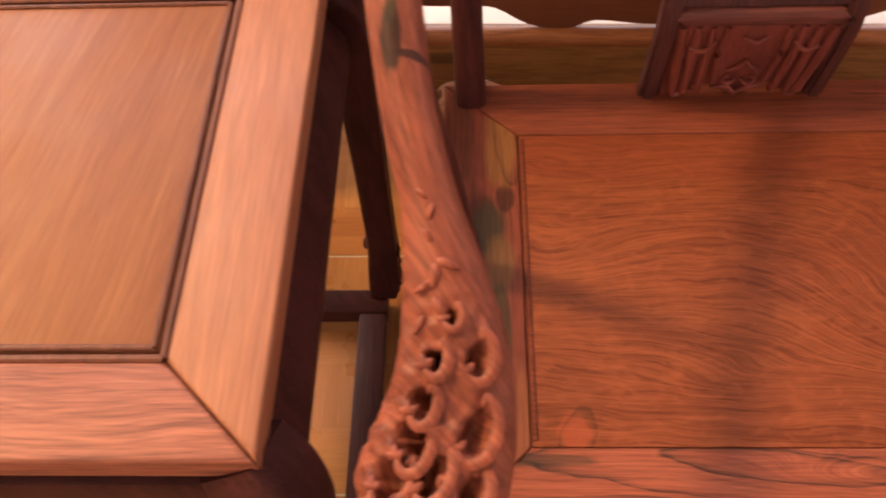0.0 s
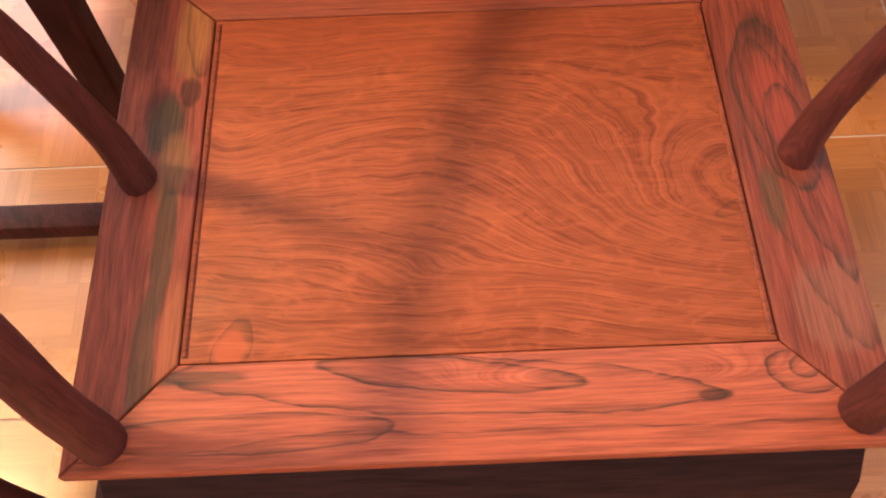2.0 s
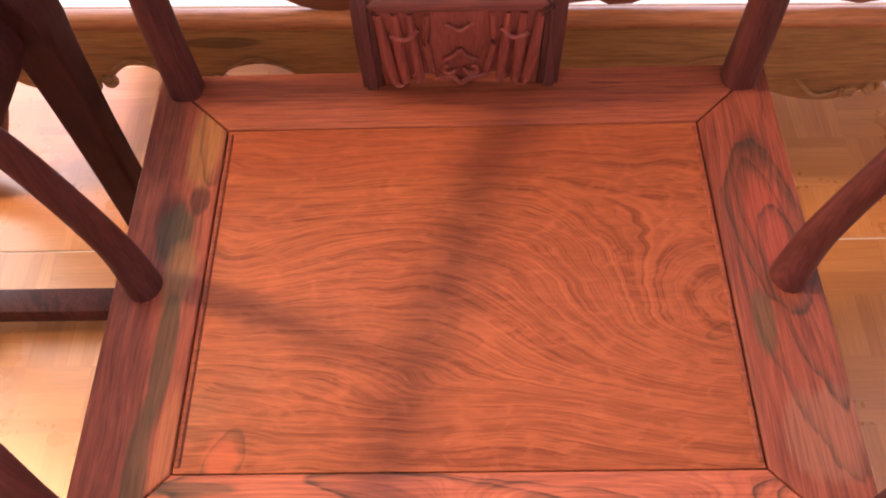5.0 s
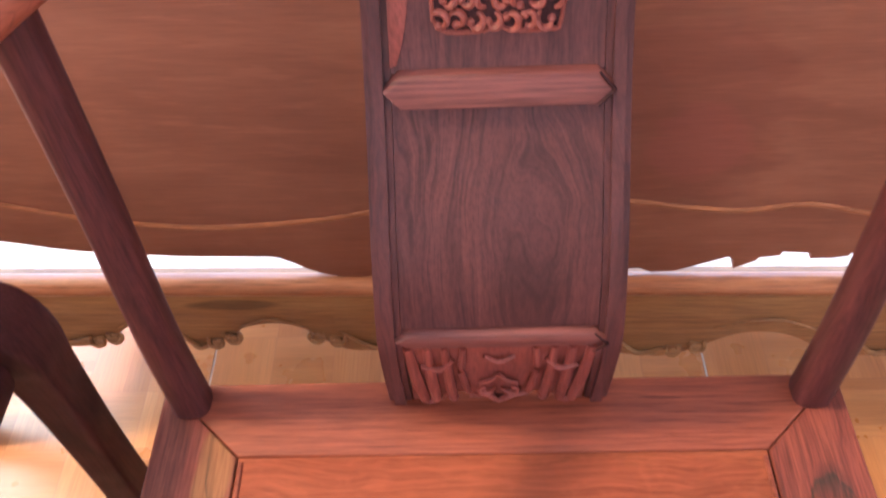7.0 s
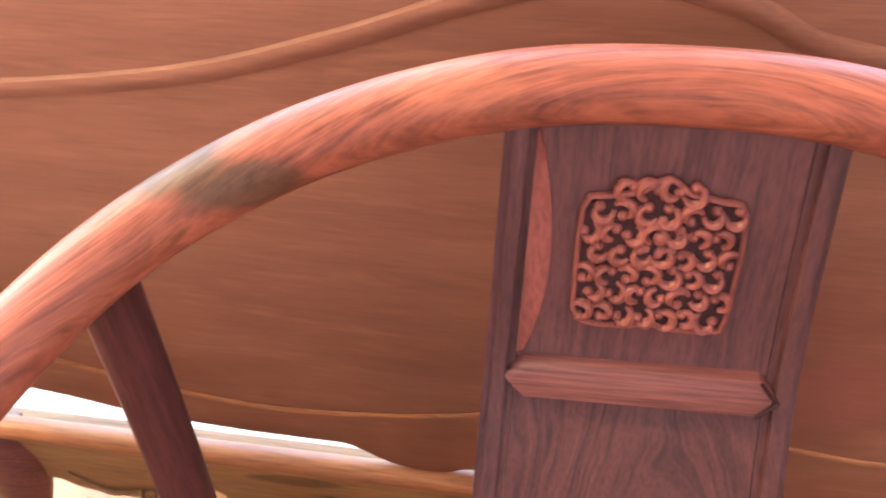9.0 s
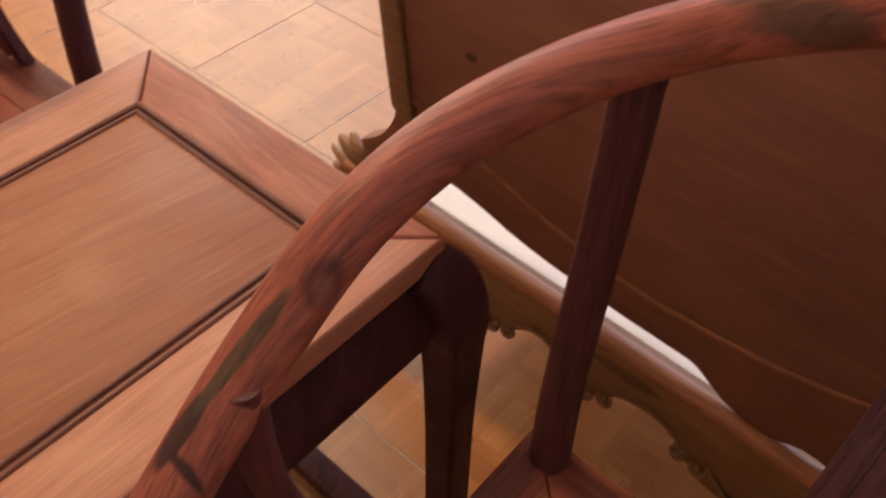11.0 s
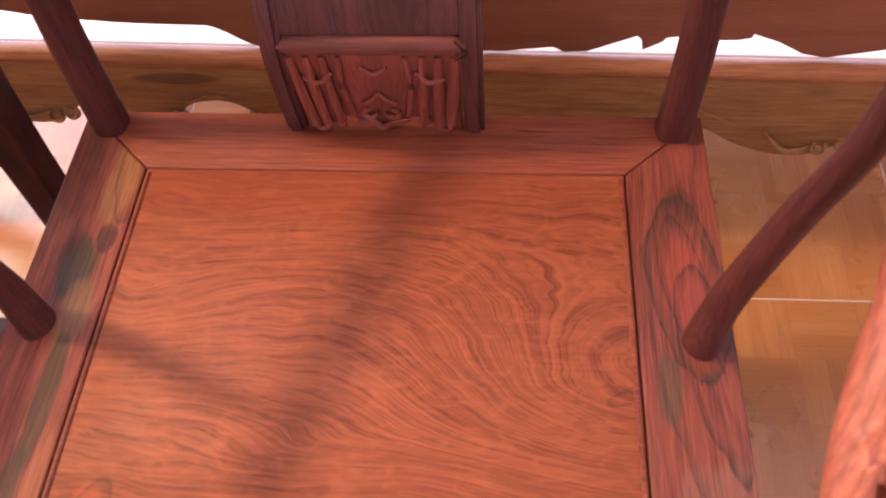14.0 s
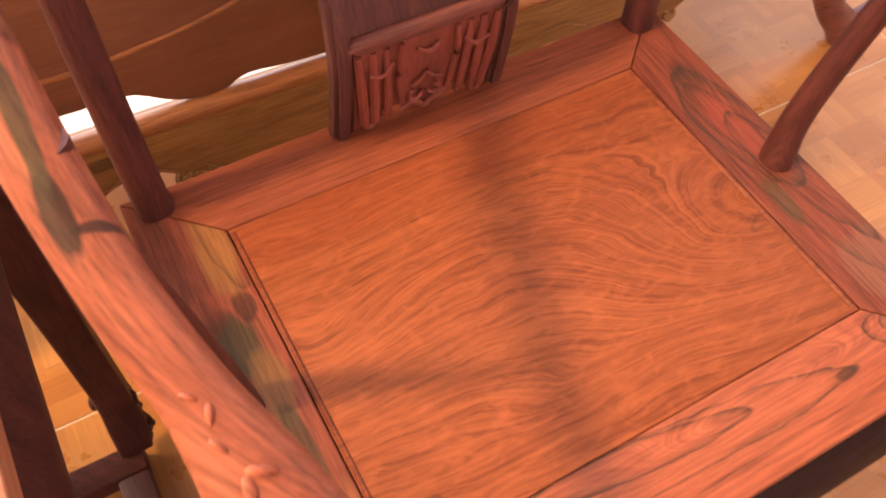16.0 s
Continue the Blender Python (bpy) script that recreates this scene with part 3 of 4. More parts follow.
LONG = 1.45


def arm_end_mesh():
    """The left arm's end: a swelling bar whose upper side is carved into scrolls and deep eyes."""
    nu, nk = 130, 92
    marks = [(on_arm_end(u, w), r, start) for u, w, r, start in SCROLLS]
    pits = [(on_arm_end(u, w)[0], r) for u, w, r in HOLES]
    bm = bmesh.new()
    rings = []
    for i in range(nu):
        u = -0.245 + 1.245 * i / (nu - 1)
        mid, side, t, up = on_arm_end(u, 0.0)
        f = max(0.0, 10 + u * (len(ARM_CURVE) - 11))
        j = min(int(f), len(ARM_CURVE) - 2)
        q = ARM_CURVE[j] * (1 - f + j) + ARM_CURVE[j + 1] * (f - j)
        c = Vector(q[:3])
        ring = []
        for k in range(nk):
            g = 2 * math.pi * k / nk
            p = c + side * (math.cos(g) * q[3]) + up * (math.sin(g) * q[4])
            d = 0.0
            if math.sin(g) > -0.25:
                ridge, pit = 0.0, 0.0
                for (mp, ms, mt, mu), r, start in marks:
                    e = p - mp
                    a, b = -e.dot(mt) / LONG, e.dot(ms)
                    rad = math.hypot(a, b)
                    if rad > r * 1.7:
                        continue
                    ang = (math.atan2(b, a) - start) % (2 * math.pi)
                    h = min(1.0, ang / 4.6)
                    rr = r * (1 - 0.45 * h)
                    if ang < 4.9:
                        ridge = max(ridge, 0.0036 * math.exp(-((rad - rr) / (0.3 * r)) ** 2))
                    if rad < rr * 0.72:
                        pit = max(pit, 0.014 * (1 - rad / (rr * 0.72)) ** 0.35)
                for pp, r in pits:
                    e = (p - pp).length
                    if e < r * 1.15:
                        pit = max(pit, 0.026 * min(1.0, (1.15 - e / r) * 3.6))
                smooth_side = min(1.0, max(0.0, (0.96 - math.cos(g)) / 0.3))
                edge = smooth_side * min(1.0, max(0.0, (u - 0.16) / 0.12)) * min(1.0, max(0.0, (0.98 - u) / 0.05))
                leaf = 0.0026 * noise.noise(p * 120) + 0.0014 * noise.noise(p * 280)
                d = (ridge - pit - 0.002 + leaf) * edge * min(1.0, (math.sin(g) + 0.25) * 2.2)
            ring.append(bm.verts.new(p + (side * math.cos(g) * 0.7 + up * math.sin(g)).normalized() * d))
        rings.append(ring)
    for a, b in zip(rings, rings[1:]):
        for k in range(nk):
            bm.faces.new((a[k], a[(k + 1) % nk], b[(k + 1) % nk], b[k]))
    bm.faces.new(rings[0][::-1])
    bm.faces.new(rings[-1])
    bmesh.ops.recalc_face_normals(bm, faces=bm.faces[:])
    out = bpy.data.meshes.new("arm_end")
    bm.to_mesh(out)
    bm.free()
    out.transform(Matrix.Diagonal((-1, 1, 1, 1)))
    out.flip_normals()
    for f in out.polygons:
        f.use_smooth = True
    return out


def add_scroll(bm, p, a, b, n, r, start, sweep, thick):
    """A C-shaped scroll in the plane of a and b that stands up along n, with a curled eye."""
    k = 9
    pts = []
    for i in range(k):
        f = i / (k - 1)
        ang = start + sweep * f
        rr = r * (1 - 0.45 * f)
        q = p + (a * math.cos(ang) + b * math.sin(ang)) * rr + n * (thick * 0.5 * math.sin(math.pi * f))
        th = thick * (0.55 + 0.75 * math.sin(math.pi * min(1.0, f * 1.15)) * 0.7)
        pts.append((*q, th, th * 1.25))
    add_tube(bm, pts, steps=2, seg=7, up=tuple(n))
    q = pts[-1]
    add_ball(bm, q[:3], (thick * 1.35, thick * 1.35, thick * 1.2), 7)


SCROLLS = [(0.36, 0.4, 0.0125, 0.3), (0.51, 0.44, 0.016, 0.2), (0.68, 0.6, 0.013, 5.9), (0.36, -0.3, 0.0095, 0.6), (0.47, -0.35, 0.011, 0.5), (0.59, -0.3, 0.0135, 0.4), (0.67, 0.05, 0.0145, 0.1),
           (0.75, -0.42, 0.0145, 0.5), (0.79, 0.2, 0.0145, 0.0), (0.83, 0.62, 0.01, 5.8), (0.9, 0.0, 0.0145, 1.2), (0.27, 0.0, 0.007, 0.8), (0.87, -0.6, 0.011, 0.8)]


def add_petal(bm, p, a, b, n, long, wide, high):
    """A flat, rounded leaf lobe that lies along a, with b across and n upwards."""
    g = bmesh.ops.create_uvsphere(bm, u_segments=9, v_segments=6, radius=1)
    for v in g["verts"]:
        x, y, z = v.co
        v.co = p + a * (x * long) + b * (y * wide * (1 - 0.3 * x)) + n * (z * high - 0.25 * high * x * x)


def arm_carving(s):
    """Broad C-shaped leaves with lobed ends, and single leaves up the narrow part."""
    bm = bmesh.new()

    def side_of(*vs):
        return [Vector((s * q.x, q.y, q.z)) for q in vs]

    for u, w, r, start in SCROLLS:
        p, side, t, up = side_of(*on_arm_end(u, w, 0.0006))
        broad = 0.0036 if r > 0.009 else 0.0024
        pts, k = [], 12
        for i in range(k):
            f = i / (k - 1)
            ang, rr = start + 3.7 * f, r * (1 - 0.42 * f)
            q = p + (-t * LONG * math.cos(ang) + side * math.sin(ang)) * rr + up * (0.0016 * math.sin(math.pi * f))
            th = broad * (0.35 + 0.75 * math.sin(math.pi * min(1.0, 0.12 + f * 0.88)) ** 0.7)
            pts.append((*q, th, th * 0.62))
        add_tube(bm, pts, steps=2, seg=8, up=tuple(up))
        tip = Vector(pts[-1][:3])
        out = (tip - Vector(pts[-2][:3])).normalized()
        over = up.cross(out).normalized()
        for turn, long in ((0.0, 1.5), (1.1, 1.15), (-1.1, 1.15)):
            a = out * math.cos(turn) + over * math.sin(turn)
            add_petal(bm, tip + a * broad * 0.8, a, up.cross(a), up, broad * long, broad * 0.75, broad * 0.6)
        start_point = Vector(pts[0][:3])
        for turn in (-0.5, 0.7):
            a = -out * math.cos(turn) + over * math.sin(turn)
            add_petal(bm, start_point + a * broad * 0.7, a, up.cross(a), up, broad * 1.3, broad * 0.6, broad * 0.45)
    for u, w, turn, size in ((0.0, -0.25, 0.6, 0.005), (0.04, -0.1, -0.5, 0.006), (0.09, -0.3, 0.3, 0.006), (0.16, 0.1, 1.0, 0.008), (0.18, -0.25, -0.3, 0.009), (0.2, -0.5, -1.1, 0.007), (0.25, -0.2, 0.4, 0.008), (0.28, -0.6, -0.6, 0.007)):
        p, side, t, up = side_of(*on_arm_end(u, w, 0.0))
        a = t * math.cos(turn) + side * math.sin(turn)
        add_petal(bm, p, a, up.cross(a), up, size, size * 0.36, 0.0022)
    bmesh.ops.recalc_face_normals(bm, faces=bm.faces[:])
    return bm


def armchair():
    c = thing("armchair", "red-brown rosewood horseshoe armchair with carved arm ends and bare panel seat", "chair", "armchairs beside the table")
    xo, xi, yf, yb, pf, pb = 0.328, 0.245, -0.25, 0.278, -0.163, 0.2
    g = 0.0006
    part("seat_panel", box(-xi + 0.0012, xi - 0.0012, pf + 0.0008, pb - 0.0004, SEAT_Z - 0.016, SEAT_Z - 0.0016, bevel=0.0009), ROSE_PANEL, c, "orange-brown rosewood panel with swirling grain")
    part("front_rail", rail([(-xo + g, yf), (xo - g, yf), (xi - g, pf), (-xi + g, pf)], SEAT_Z - 0.016, SEAT_Z, 0.0025), ROSE_FRONT, c)
    part("back_rail", rail([(-xi + g, pb), (xi - g, pb), (xo - g, yb), (-xo + g, yb)], SEAT_Z - 0.016, SEAT_Z, 0.0025), ROSE_X, c)
    for s in (-1, 1):
        o = [(s * xo, yf + g), (s * xi, pf + g), (s * xi, pb - g), (s * xo, yb - g)]
        part("side_rail", rail(o, SEAT_Z - 0.016, SEAT_Z, 0.0025), ROSE_Y if s < 0 else ROSE_YR, c)
        bead = [(s * (xi - 0.0045), pf + 0.006, SEAT_Z - 0.002, 0.0028, 0.0028), (s * (xi - 0.0045), pb - 0.006, SEAT_Z - 0.002, 0.0028, 0.0028)]
        part("panel_bead", tube(bead, steps=2, seg=8), ROSE_X, c)
    # waist and apron below
    part("waist", box(-xo + 0.014, xo - 0.014, yf + 0.014, yb - 0.014, SEAT_Z - 0.04, SEAT_Z - 0.0165), ROSE_DARK_X, c)
    w = 0.025
    for s in (-1, 1):
        part("side_apron", box(s * (xo - 0.003) - 0.013, s * (xo - 0.003) + 0.013, yf + 0.03, 0.205, SEAT_Z - 0.1, SEAT_Z - 0.026, bevel=0.01, seg=3), ROSE_Y, c)
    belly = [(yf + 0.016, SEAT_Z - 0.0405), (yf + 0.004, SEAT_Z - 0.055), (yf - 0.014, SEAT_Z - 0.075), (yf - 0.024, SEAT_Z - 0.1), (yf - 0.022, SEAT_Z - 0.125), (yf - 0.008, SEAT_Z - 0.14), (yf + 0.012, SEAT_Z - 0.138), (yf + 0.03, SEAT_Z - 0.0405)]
    part("front_apron", prism(belly, -xo + 0.012, xo - 0.012, "yz"), APRON_SHADED, c, "bulging front apron, dark wood made near-black for shade")
    part("back_apron", box(-xo + w, xo - w, yb - 0.026, yb - 0.004, SEAT_Z - 0.1, SEAT_Z - 0.0405, bevel=0.005), ROSE_DARK_X, c)
    for s in (-1, 1):
        for y in (yf + 0.03, yb - 0.03):
            o = -1 if y < 0 else 1
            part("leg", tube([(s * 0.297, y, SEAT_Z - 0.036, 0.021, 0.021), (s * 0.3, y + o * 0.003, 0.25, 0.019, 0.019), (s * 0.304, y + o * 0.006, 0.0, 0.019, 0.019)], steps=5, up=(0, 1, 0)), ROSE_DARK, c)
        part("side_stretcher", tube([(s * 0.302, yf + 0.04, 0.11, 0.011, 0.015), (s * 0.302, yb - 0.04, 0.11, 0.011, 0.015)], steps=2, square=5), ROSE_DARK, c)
    part("footrest", box(-0.285, 0.285, yf + 0.005, yf + 0.05, 0.07, 0.1, bevel=0.004), ROSE_DARK_X, c)
    part("back_stretcher", box(-0.285, 0.285, yb - 0.04, yb - 0.018, 0.13, 0.16, bevel=0.004), ROSE_DARK_X, c)
    # horseshoe arm rail
    half = [(0.0, 0.387, 0.993), (-0.1, 0.379, 0.988), (-0.205, 0.352, 0.964), (-0.293, 0.293, 0.934), (-0.34, 0.19, 0.917), (-0.35, 0.1, 0.9), (-0.346, 0.02, 0.864), (-0.335, -0.06, 0.822), (-0.321, -0.12, 0.795)]
    thick = [0.0212, 0.0212, 0.0212, 0.021, 0.0205, 0.0195, 0.0186, 0.0178, 0.0172]
    half = [(*p, r, r) for p, r in zip(half, thick)]
    right = [(-q[0], *q[1:]) for q in half[:0:-1]]
    pts = right + half
    part("arm_rail", tube(pts, steps=8, seg=18), ROSE_ARM, c, "smooth round bent rail with dark grain streaks")
    end_mesh = arm_end_mesh()
    for s in (-1, 1):
        m = end_mesh.copy() if s > 0 else end_mesh
        if s > 0:
            m.transform(Matrix.Diagonal((-1, 1, 1, 1)))
            m.flip_normals()
        m.materials.clear()
        m.materials.append(ROSE_ARM)
        e = new("arm_end", m)
        e.parent = c
        e["label"] = "broad carved scroll end of the arm"
        part("scroll_carving", arm_carving(s), ROSE_ARM, e)["kind"] = "stuff"
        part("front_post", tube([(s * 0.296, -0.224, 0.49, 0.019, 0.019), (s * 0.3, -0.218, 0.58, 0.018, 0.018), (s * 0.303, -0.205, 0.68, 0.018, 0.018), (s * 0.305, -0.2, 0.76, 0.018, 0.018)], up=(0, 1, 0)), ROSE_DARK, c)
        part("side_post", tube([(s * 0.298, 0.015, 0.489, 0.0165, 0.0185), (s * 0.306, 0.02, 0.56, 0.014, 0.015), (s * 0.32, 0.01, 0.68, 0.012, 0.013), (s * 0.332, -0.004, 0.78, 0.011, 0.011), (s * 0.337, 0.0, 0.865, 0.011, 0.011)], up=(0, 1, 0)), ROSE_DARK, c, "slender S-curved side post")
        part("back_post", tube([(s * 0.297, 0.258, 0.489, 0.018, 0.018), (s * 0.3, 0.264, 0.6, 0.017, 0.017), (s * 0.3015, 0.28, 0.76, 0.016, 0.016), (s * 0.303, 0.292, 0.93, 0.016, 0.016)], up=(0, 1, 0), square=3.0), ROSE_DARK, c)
    splat(c)
    return c


SPLAT = [(0.49, 0.252), (0.56, 0.24), (0.622, 0.237), (0.7, 0.26), (0.77, 0.297), (0.817, 0.322), (0.862, 0.338), (0.92, 0.354), (0.985, 0.37)]


def splat_y(z):
    return float(np.interp(z, *zip(*SPLAT_FINE)))


SPLAT_FINE = [(q[0], q[1]) for q in spline(SPLAT, 6)]


def splat_half(z):
    return float(np.interp(z, [0.49, 0.62, 0.82, 0.985], [0.104, 0.103, 0.096, 0.09]))


def add_splat_strip(bm, x0, x1, z0, z1, front, back, n=12):
    """A strip of the bent back: x0 and x1 as shares of its half width; front and back in metres behind the face."""
    rows = []
    for i in range(n + 1):
        z = z0 + (z1 - z0) * i / n
        y, h = splat_y(z), splat_half(z)
        rows.append([bm.verts.new((x * h, y + d, z)) for x, d in ((x0, front), (x1, front), (x1, back), (x0, back))])
    for a, b in zip(rows, rows[1:]):
        for k in range(4):
            bm.faces.new((a[k], a[(k + 1) % 4], b[(k + 1) % 4], b[k]))
    bm.faces.new(rows[0][::-1])
    bm.faces.new(rows[-1])


def splat(c):
    for s in (-1, 1):
        bm = bmesh.new()
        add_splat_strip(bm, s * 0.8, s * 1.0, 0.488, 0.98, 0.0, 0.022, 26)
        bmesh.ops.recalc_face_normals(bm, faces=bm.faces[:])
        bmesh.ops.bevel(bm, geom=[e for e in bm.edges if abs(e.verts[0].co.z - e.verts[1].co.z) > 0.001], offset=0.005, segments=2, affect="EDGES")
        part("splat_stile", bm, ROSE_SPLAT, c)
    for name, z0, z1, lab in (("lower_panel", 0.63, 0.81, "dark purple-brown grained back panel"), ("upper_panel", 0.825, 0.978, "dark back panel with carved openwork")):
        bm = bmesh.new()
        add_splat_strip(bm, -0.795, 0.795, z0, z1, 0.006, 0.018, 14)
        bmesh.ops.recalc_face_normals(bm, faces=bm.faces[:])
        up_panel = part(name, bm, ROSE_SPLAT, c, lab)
    fretwork(up_panel)
    bm = bmesh.new()
    rows = []
    for i in range(13):
        f = i / 12
        z = 0.832 + 0.142 * f
        x1 = -0.795 + 0.17 * math.sin(math.pi * min(1, 0.06 + f * 0.94)) ** 0.8 * (1 - 0.25 * f)
        y, h = splat_y(z), splat_half(z)
        rows.append([bm.verts.new((x * h, y + d, z)) for x, d in ((-0.8, 0.001), (x1, 0.004), (x1, 0.008), (-0.8, 0.008))])
    for a, b in zip(rows, rows[1:]):
        for k in range(4):
            bm.faces.new((a[k], a[(k + 1) % 4], b[(k + 1) % 4], b[k]))
    bm.faces.new(rows[0][::-1])
    bm.faces.new(rows[-1])
    bmesh.ops.recalc_face_normals(bm, faces=bm.faces[:])
    part("edge_strip", bm, ROSE_CARVED_DARK, c, "paler red sliver of wood along the stile")
    splat_apron(c)
    for z, k in ((0.62, 0.008), (0.817, 0.011)):
        h = splat_half(z) * 0.86
        o = [(-h, z), (-h + 0.012, z - k), (h - 0.012, z - k), (h, z), (h - 0.012, z + k), (-h + 0.012, z + k)]
        y = splat_y(z)
        bm = prism(o, y - 0.004 + (0.011 - k), y + 0.018, "xz", bevel=0.003)
        for v in bm.verts:
            v.co.y += splat_y(v.co.z) - y
        cross = part("cross_rail", bm, ROSE_DARK_X, c)
        seam = [(h - 0.011, -0.0035, z + 0.011, 0.0009, 0.0009), (h - 0.004, -0.0045, z + 0.004, 0.0011, 0.0011), (h + 0.0005, -0.0045, z, 0.0011, 0.0011), (h - 0.004, -0.0045, z - 0.004, 0.0011, 0.0011), (h - 0.011, -0.0035, z - 0.011, 0.0009, 0.0009)]
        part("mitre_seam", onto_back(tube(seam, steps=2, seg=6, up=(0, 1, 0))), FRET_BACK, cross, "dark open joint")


def onto_back(bm):
    """Moves a flat relief, built at y = 0, onto the bent back."""
    for v in bm.verts:
        v.co.y += splat_y(v.co.z)
    bmesh.ops.recalc_face_normals(bm, faces=bm.faces[:])
    return bm


def fretwork(panel):
    zc, hw, hh = 0.901, 0.0445, 0.046
    shape = [(-hw, zc - hh * 0.82), (-hw * 0.8, zc - hh), (-hw * 0.2, zc - hh), (0, zc - hh * 0.9), (hw * 0.2, zc - hh), (hw * 0.8, zc - hh), (hw, zc - hh * 0.82), (hw, zc + hh * 0.6), (hw * 0.7, zc + hh * 0.78), (hw * 0.3, zc + hh * 0.86), (0, zc + hh * 1.05), (-hw * 0.3, zc + hh * 0.86), (-hw * 0.7, zc + hh * 0.78), (-hw, zc + hh * 0.6)]
    part("fret_ground", onto_back(prism(shape, 0.003, 0.0075, "xz")), FRET_BACK, panel, "sunk ground coloured near-black as shade behind the openwork")
    bm = bmesh.new()
    rim = [(x, 0.003, z, 0.0017, 0.0022) for x, z in shape]
    add_tube(bm, rim + rim[:1], steps=3, seg=7, up=(0, 1, 0))
    a, b, n = Vector((1, 0, 0)), Vector((0, 0, 1)), Vector((0, -1, 0))
    rng = random.Random(5)
    for j in range(7):
        z = zc - hh * 0.84 + j * 0.0132
        cols = 7 if j < 6 else 4
        for i in range(cols):
            x = (i - (cols - 1) / 2) * 0.0122 + (0.003 if j % 2 else -0.003)
            m = 1 if x >= 0 else -1
            add_scroll(bm, Vector((x, 0.0028, z + rng.uniform(-0.0012, 0.0012))), a * m, b, n, 0.0062 + rng.uniform(-0.0006, 0.001), rng.choice((0.3, 1.9, 3.3, 4.6)) + rng.uniform(-0.4, 0.4), 4.4, 0.0025)
    for k in range(8):
        ang = k * math.pi / 4
        add_ball(bm, (0.0105 * math.cos(ang), 0.002, zc + 0.013 + 0.0105 * math.sin(ang)), (0.003, 0.002, 0.003), 6)
    add_ball(bm, (0, 0.001, zc + 0.013), (0.0045, 0.003, 0.0045), 7)
    part("openwork", onto_back(bm), ROSE_CARVED_DARK, panel, "carved openwork of small leaf scrolls")["kind"] = "stuff"


def splat_apron(c):
    """The carved foot panel between the stiles."""
    half = [(0.081, 0.492), (0.072, 0.493), (0.069, 0.505), (0.06, 0.512), (0.055, 0.502), (0.045, 0.502), (0.041, 0.513), (0.03, 0.513), (0.02, 0.503), (0.008, 0.497)]
    o = [(-x, z) for x, z in half] + [(0.0, 0.495)] + half[::-1] + [(0.081, 0.609), (-0.081, 0.609)]
    ap = part("foot_panel", onto_back(prism(o, 0.004, 0.014, "xz", bevel=0.0015)), ROSE_CARVED_DARK, c, "reddish carved panel with scrolls and folds")
    bm = bmesh.new()
    a, b, n = Vector((1, 0, 0)), Vector((0, 0, 1)), Vector((0, -1, 0))
    for s in (-1, 1):
        for x0, x1, r in ((0.078, 0.069, 0.0062), (0.062, 0.058, 0.0058), (0.047, 0.042, 0.005)):
            add_tube(bm, [(s * x0, 0.004, 0.608, r * 0.7, r * 0.6), (s * (x0 + x1) / 2, 0.003, 0.55, r, r), (s * x1, 0.002, 0.503, r * 0.9, r)], steps=4, seg=8, up=(0, 1, 0))
        add_scroll(bm, Vector((s * 0.065, 0.003, 0.502)), a * s, b, n, 0.007, 2.6, 4.6, 0.0031)
        add_scroll(bm, Vector((s * 0.044, 0.003, 0.509)), a * s, b, n, 0.006, 0.4, 4.6, 0.0031)
        add_scroll(bm, Vector((s * 0.012, 0.003, 0.524)), a * s, b, n, 0.0085, 3.0, 4.4, 0.0029)
        add_tube(bm, [(s * 0.04, 0.003, 0.588, 0.0025, 0.0025), (s * 0.052, -0.001, 0.577, 0.0028, 0.0028), (s * 0.068, 0.0, 0.582, 0.0025, 0.0025)], steps=4, seg=7)
        add_tube(bm, [(0.0, 0.003, 0.557, 0.0024, 0.0024), (s * 0.006, 0.002, 0.547, 0.0026, 0.0026), (s * 0.017, 0.002, 0.54, 0.0024, 0.0024)], steps=4, seg=7)
        add_tube(bm, [(s * 0.031, 0.003, 0.608, 0.0034, 0.003), (s * 0.033, 0.003, 0.565, 0.0038, 0.0036), (s * 0.028, 0.002, 0.52, 0.0032, 0.0034)], steps=4, seg=7)
    add_tube(bm, [(-0.013, 0.003, 0.594, 0.002, 0.002), (0.0, 0.001, 0.587, 0.003, 0.0028), (0.013, 0.003, 0.594, 0.002, 0.002)], steps=4, seg=7)
    add_tube(bm, [(-0.026, 0.003, 0.506, 0.0024, 0.0024), (-0.01, 0.001, 0.512, 0.0032, 0.0032), (0.0, 0.0, 0.501, 0.0036, 0.0034), (0.012, 0.001, 0.509, 0.0032, 0.0032), (0.028, 0.003, 0.512, 0.0024, 0.0024)], steps=4, seg=7)
    part("relief", onto_back(bm), ROSE_CARVED_DARK, ap)


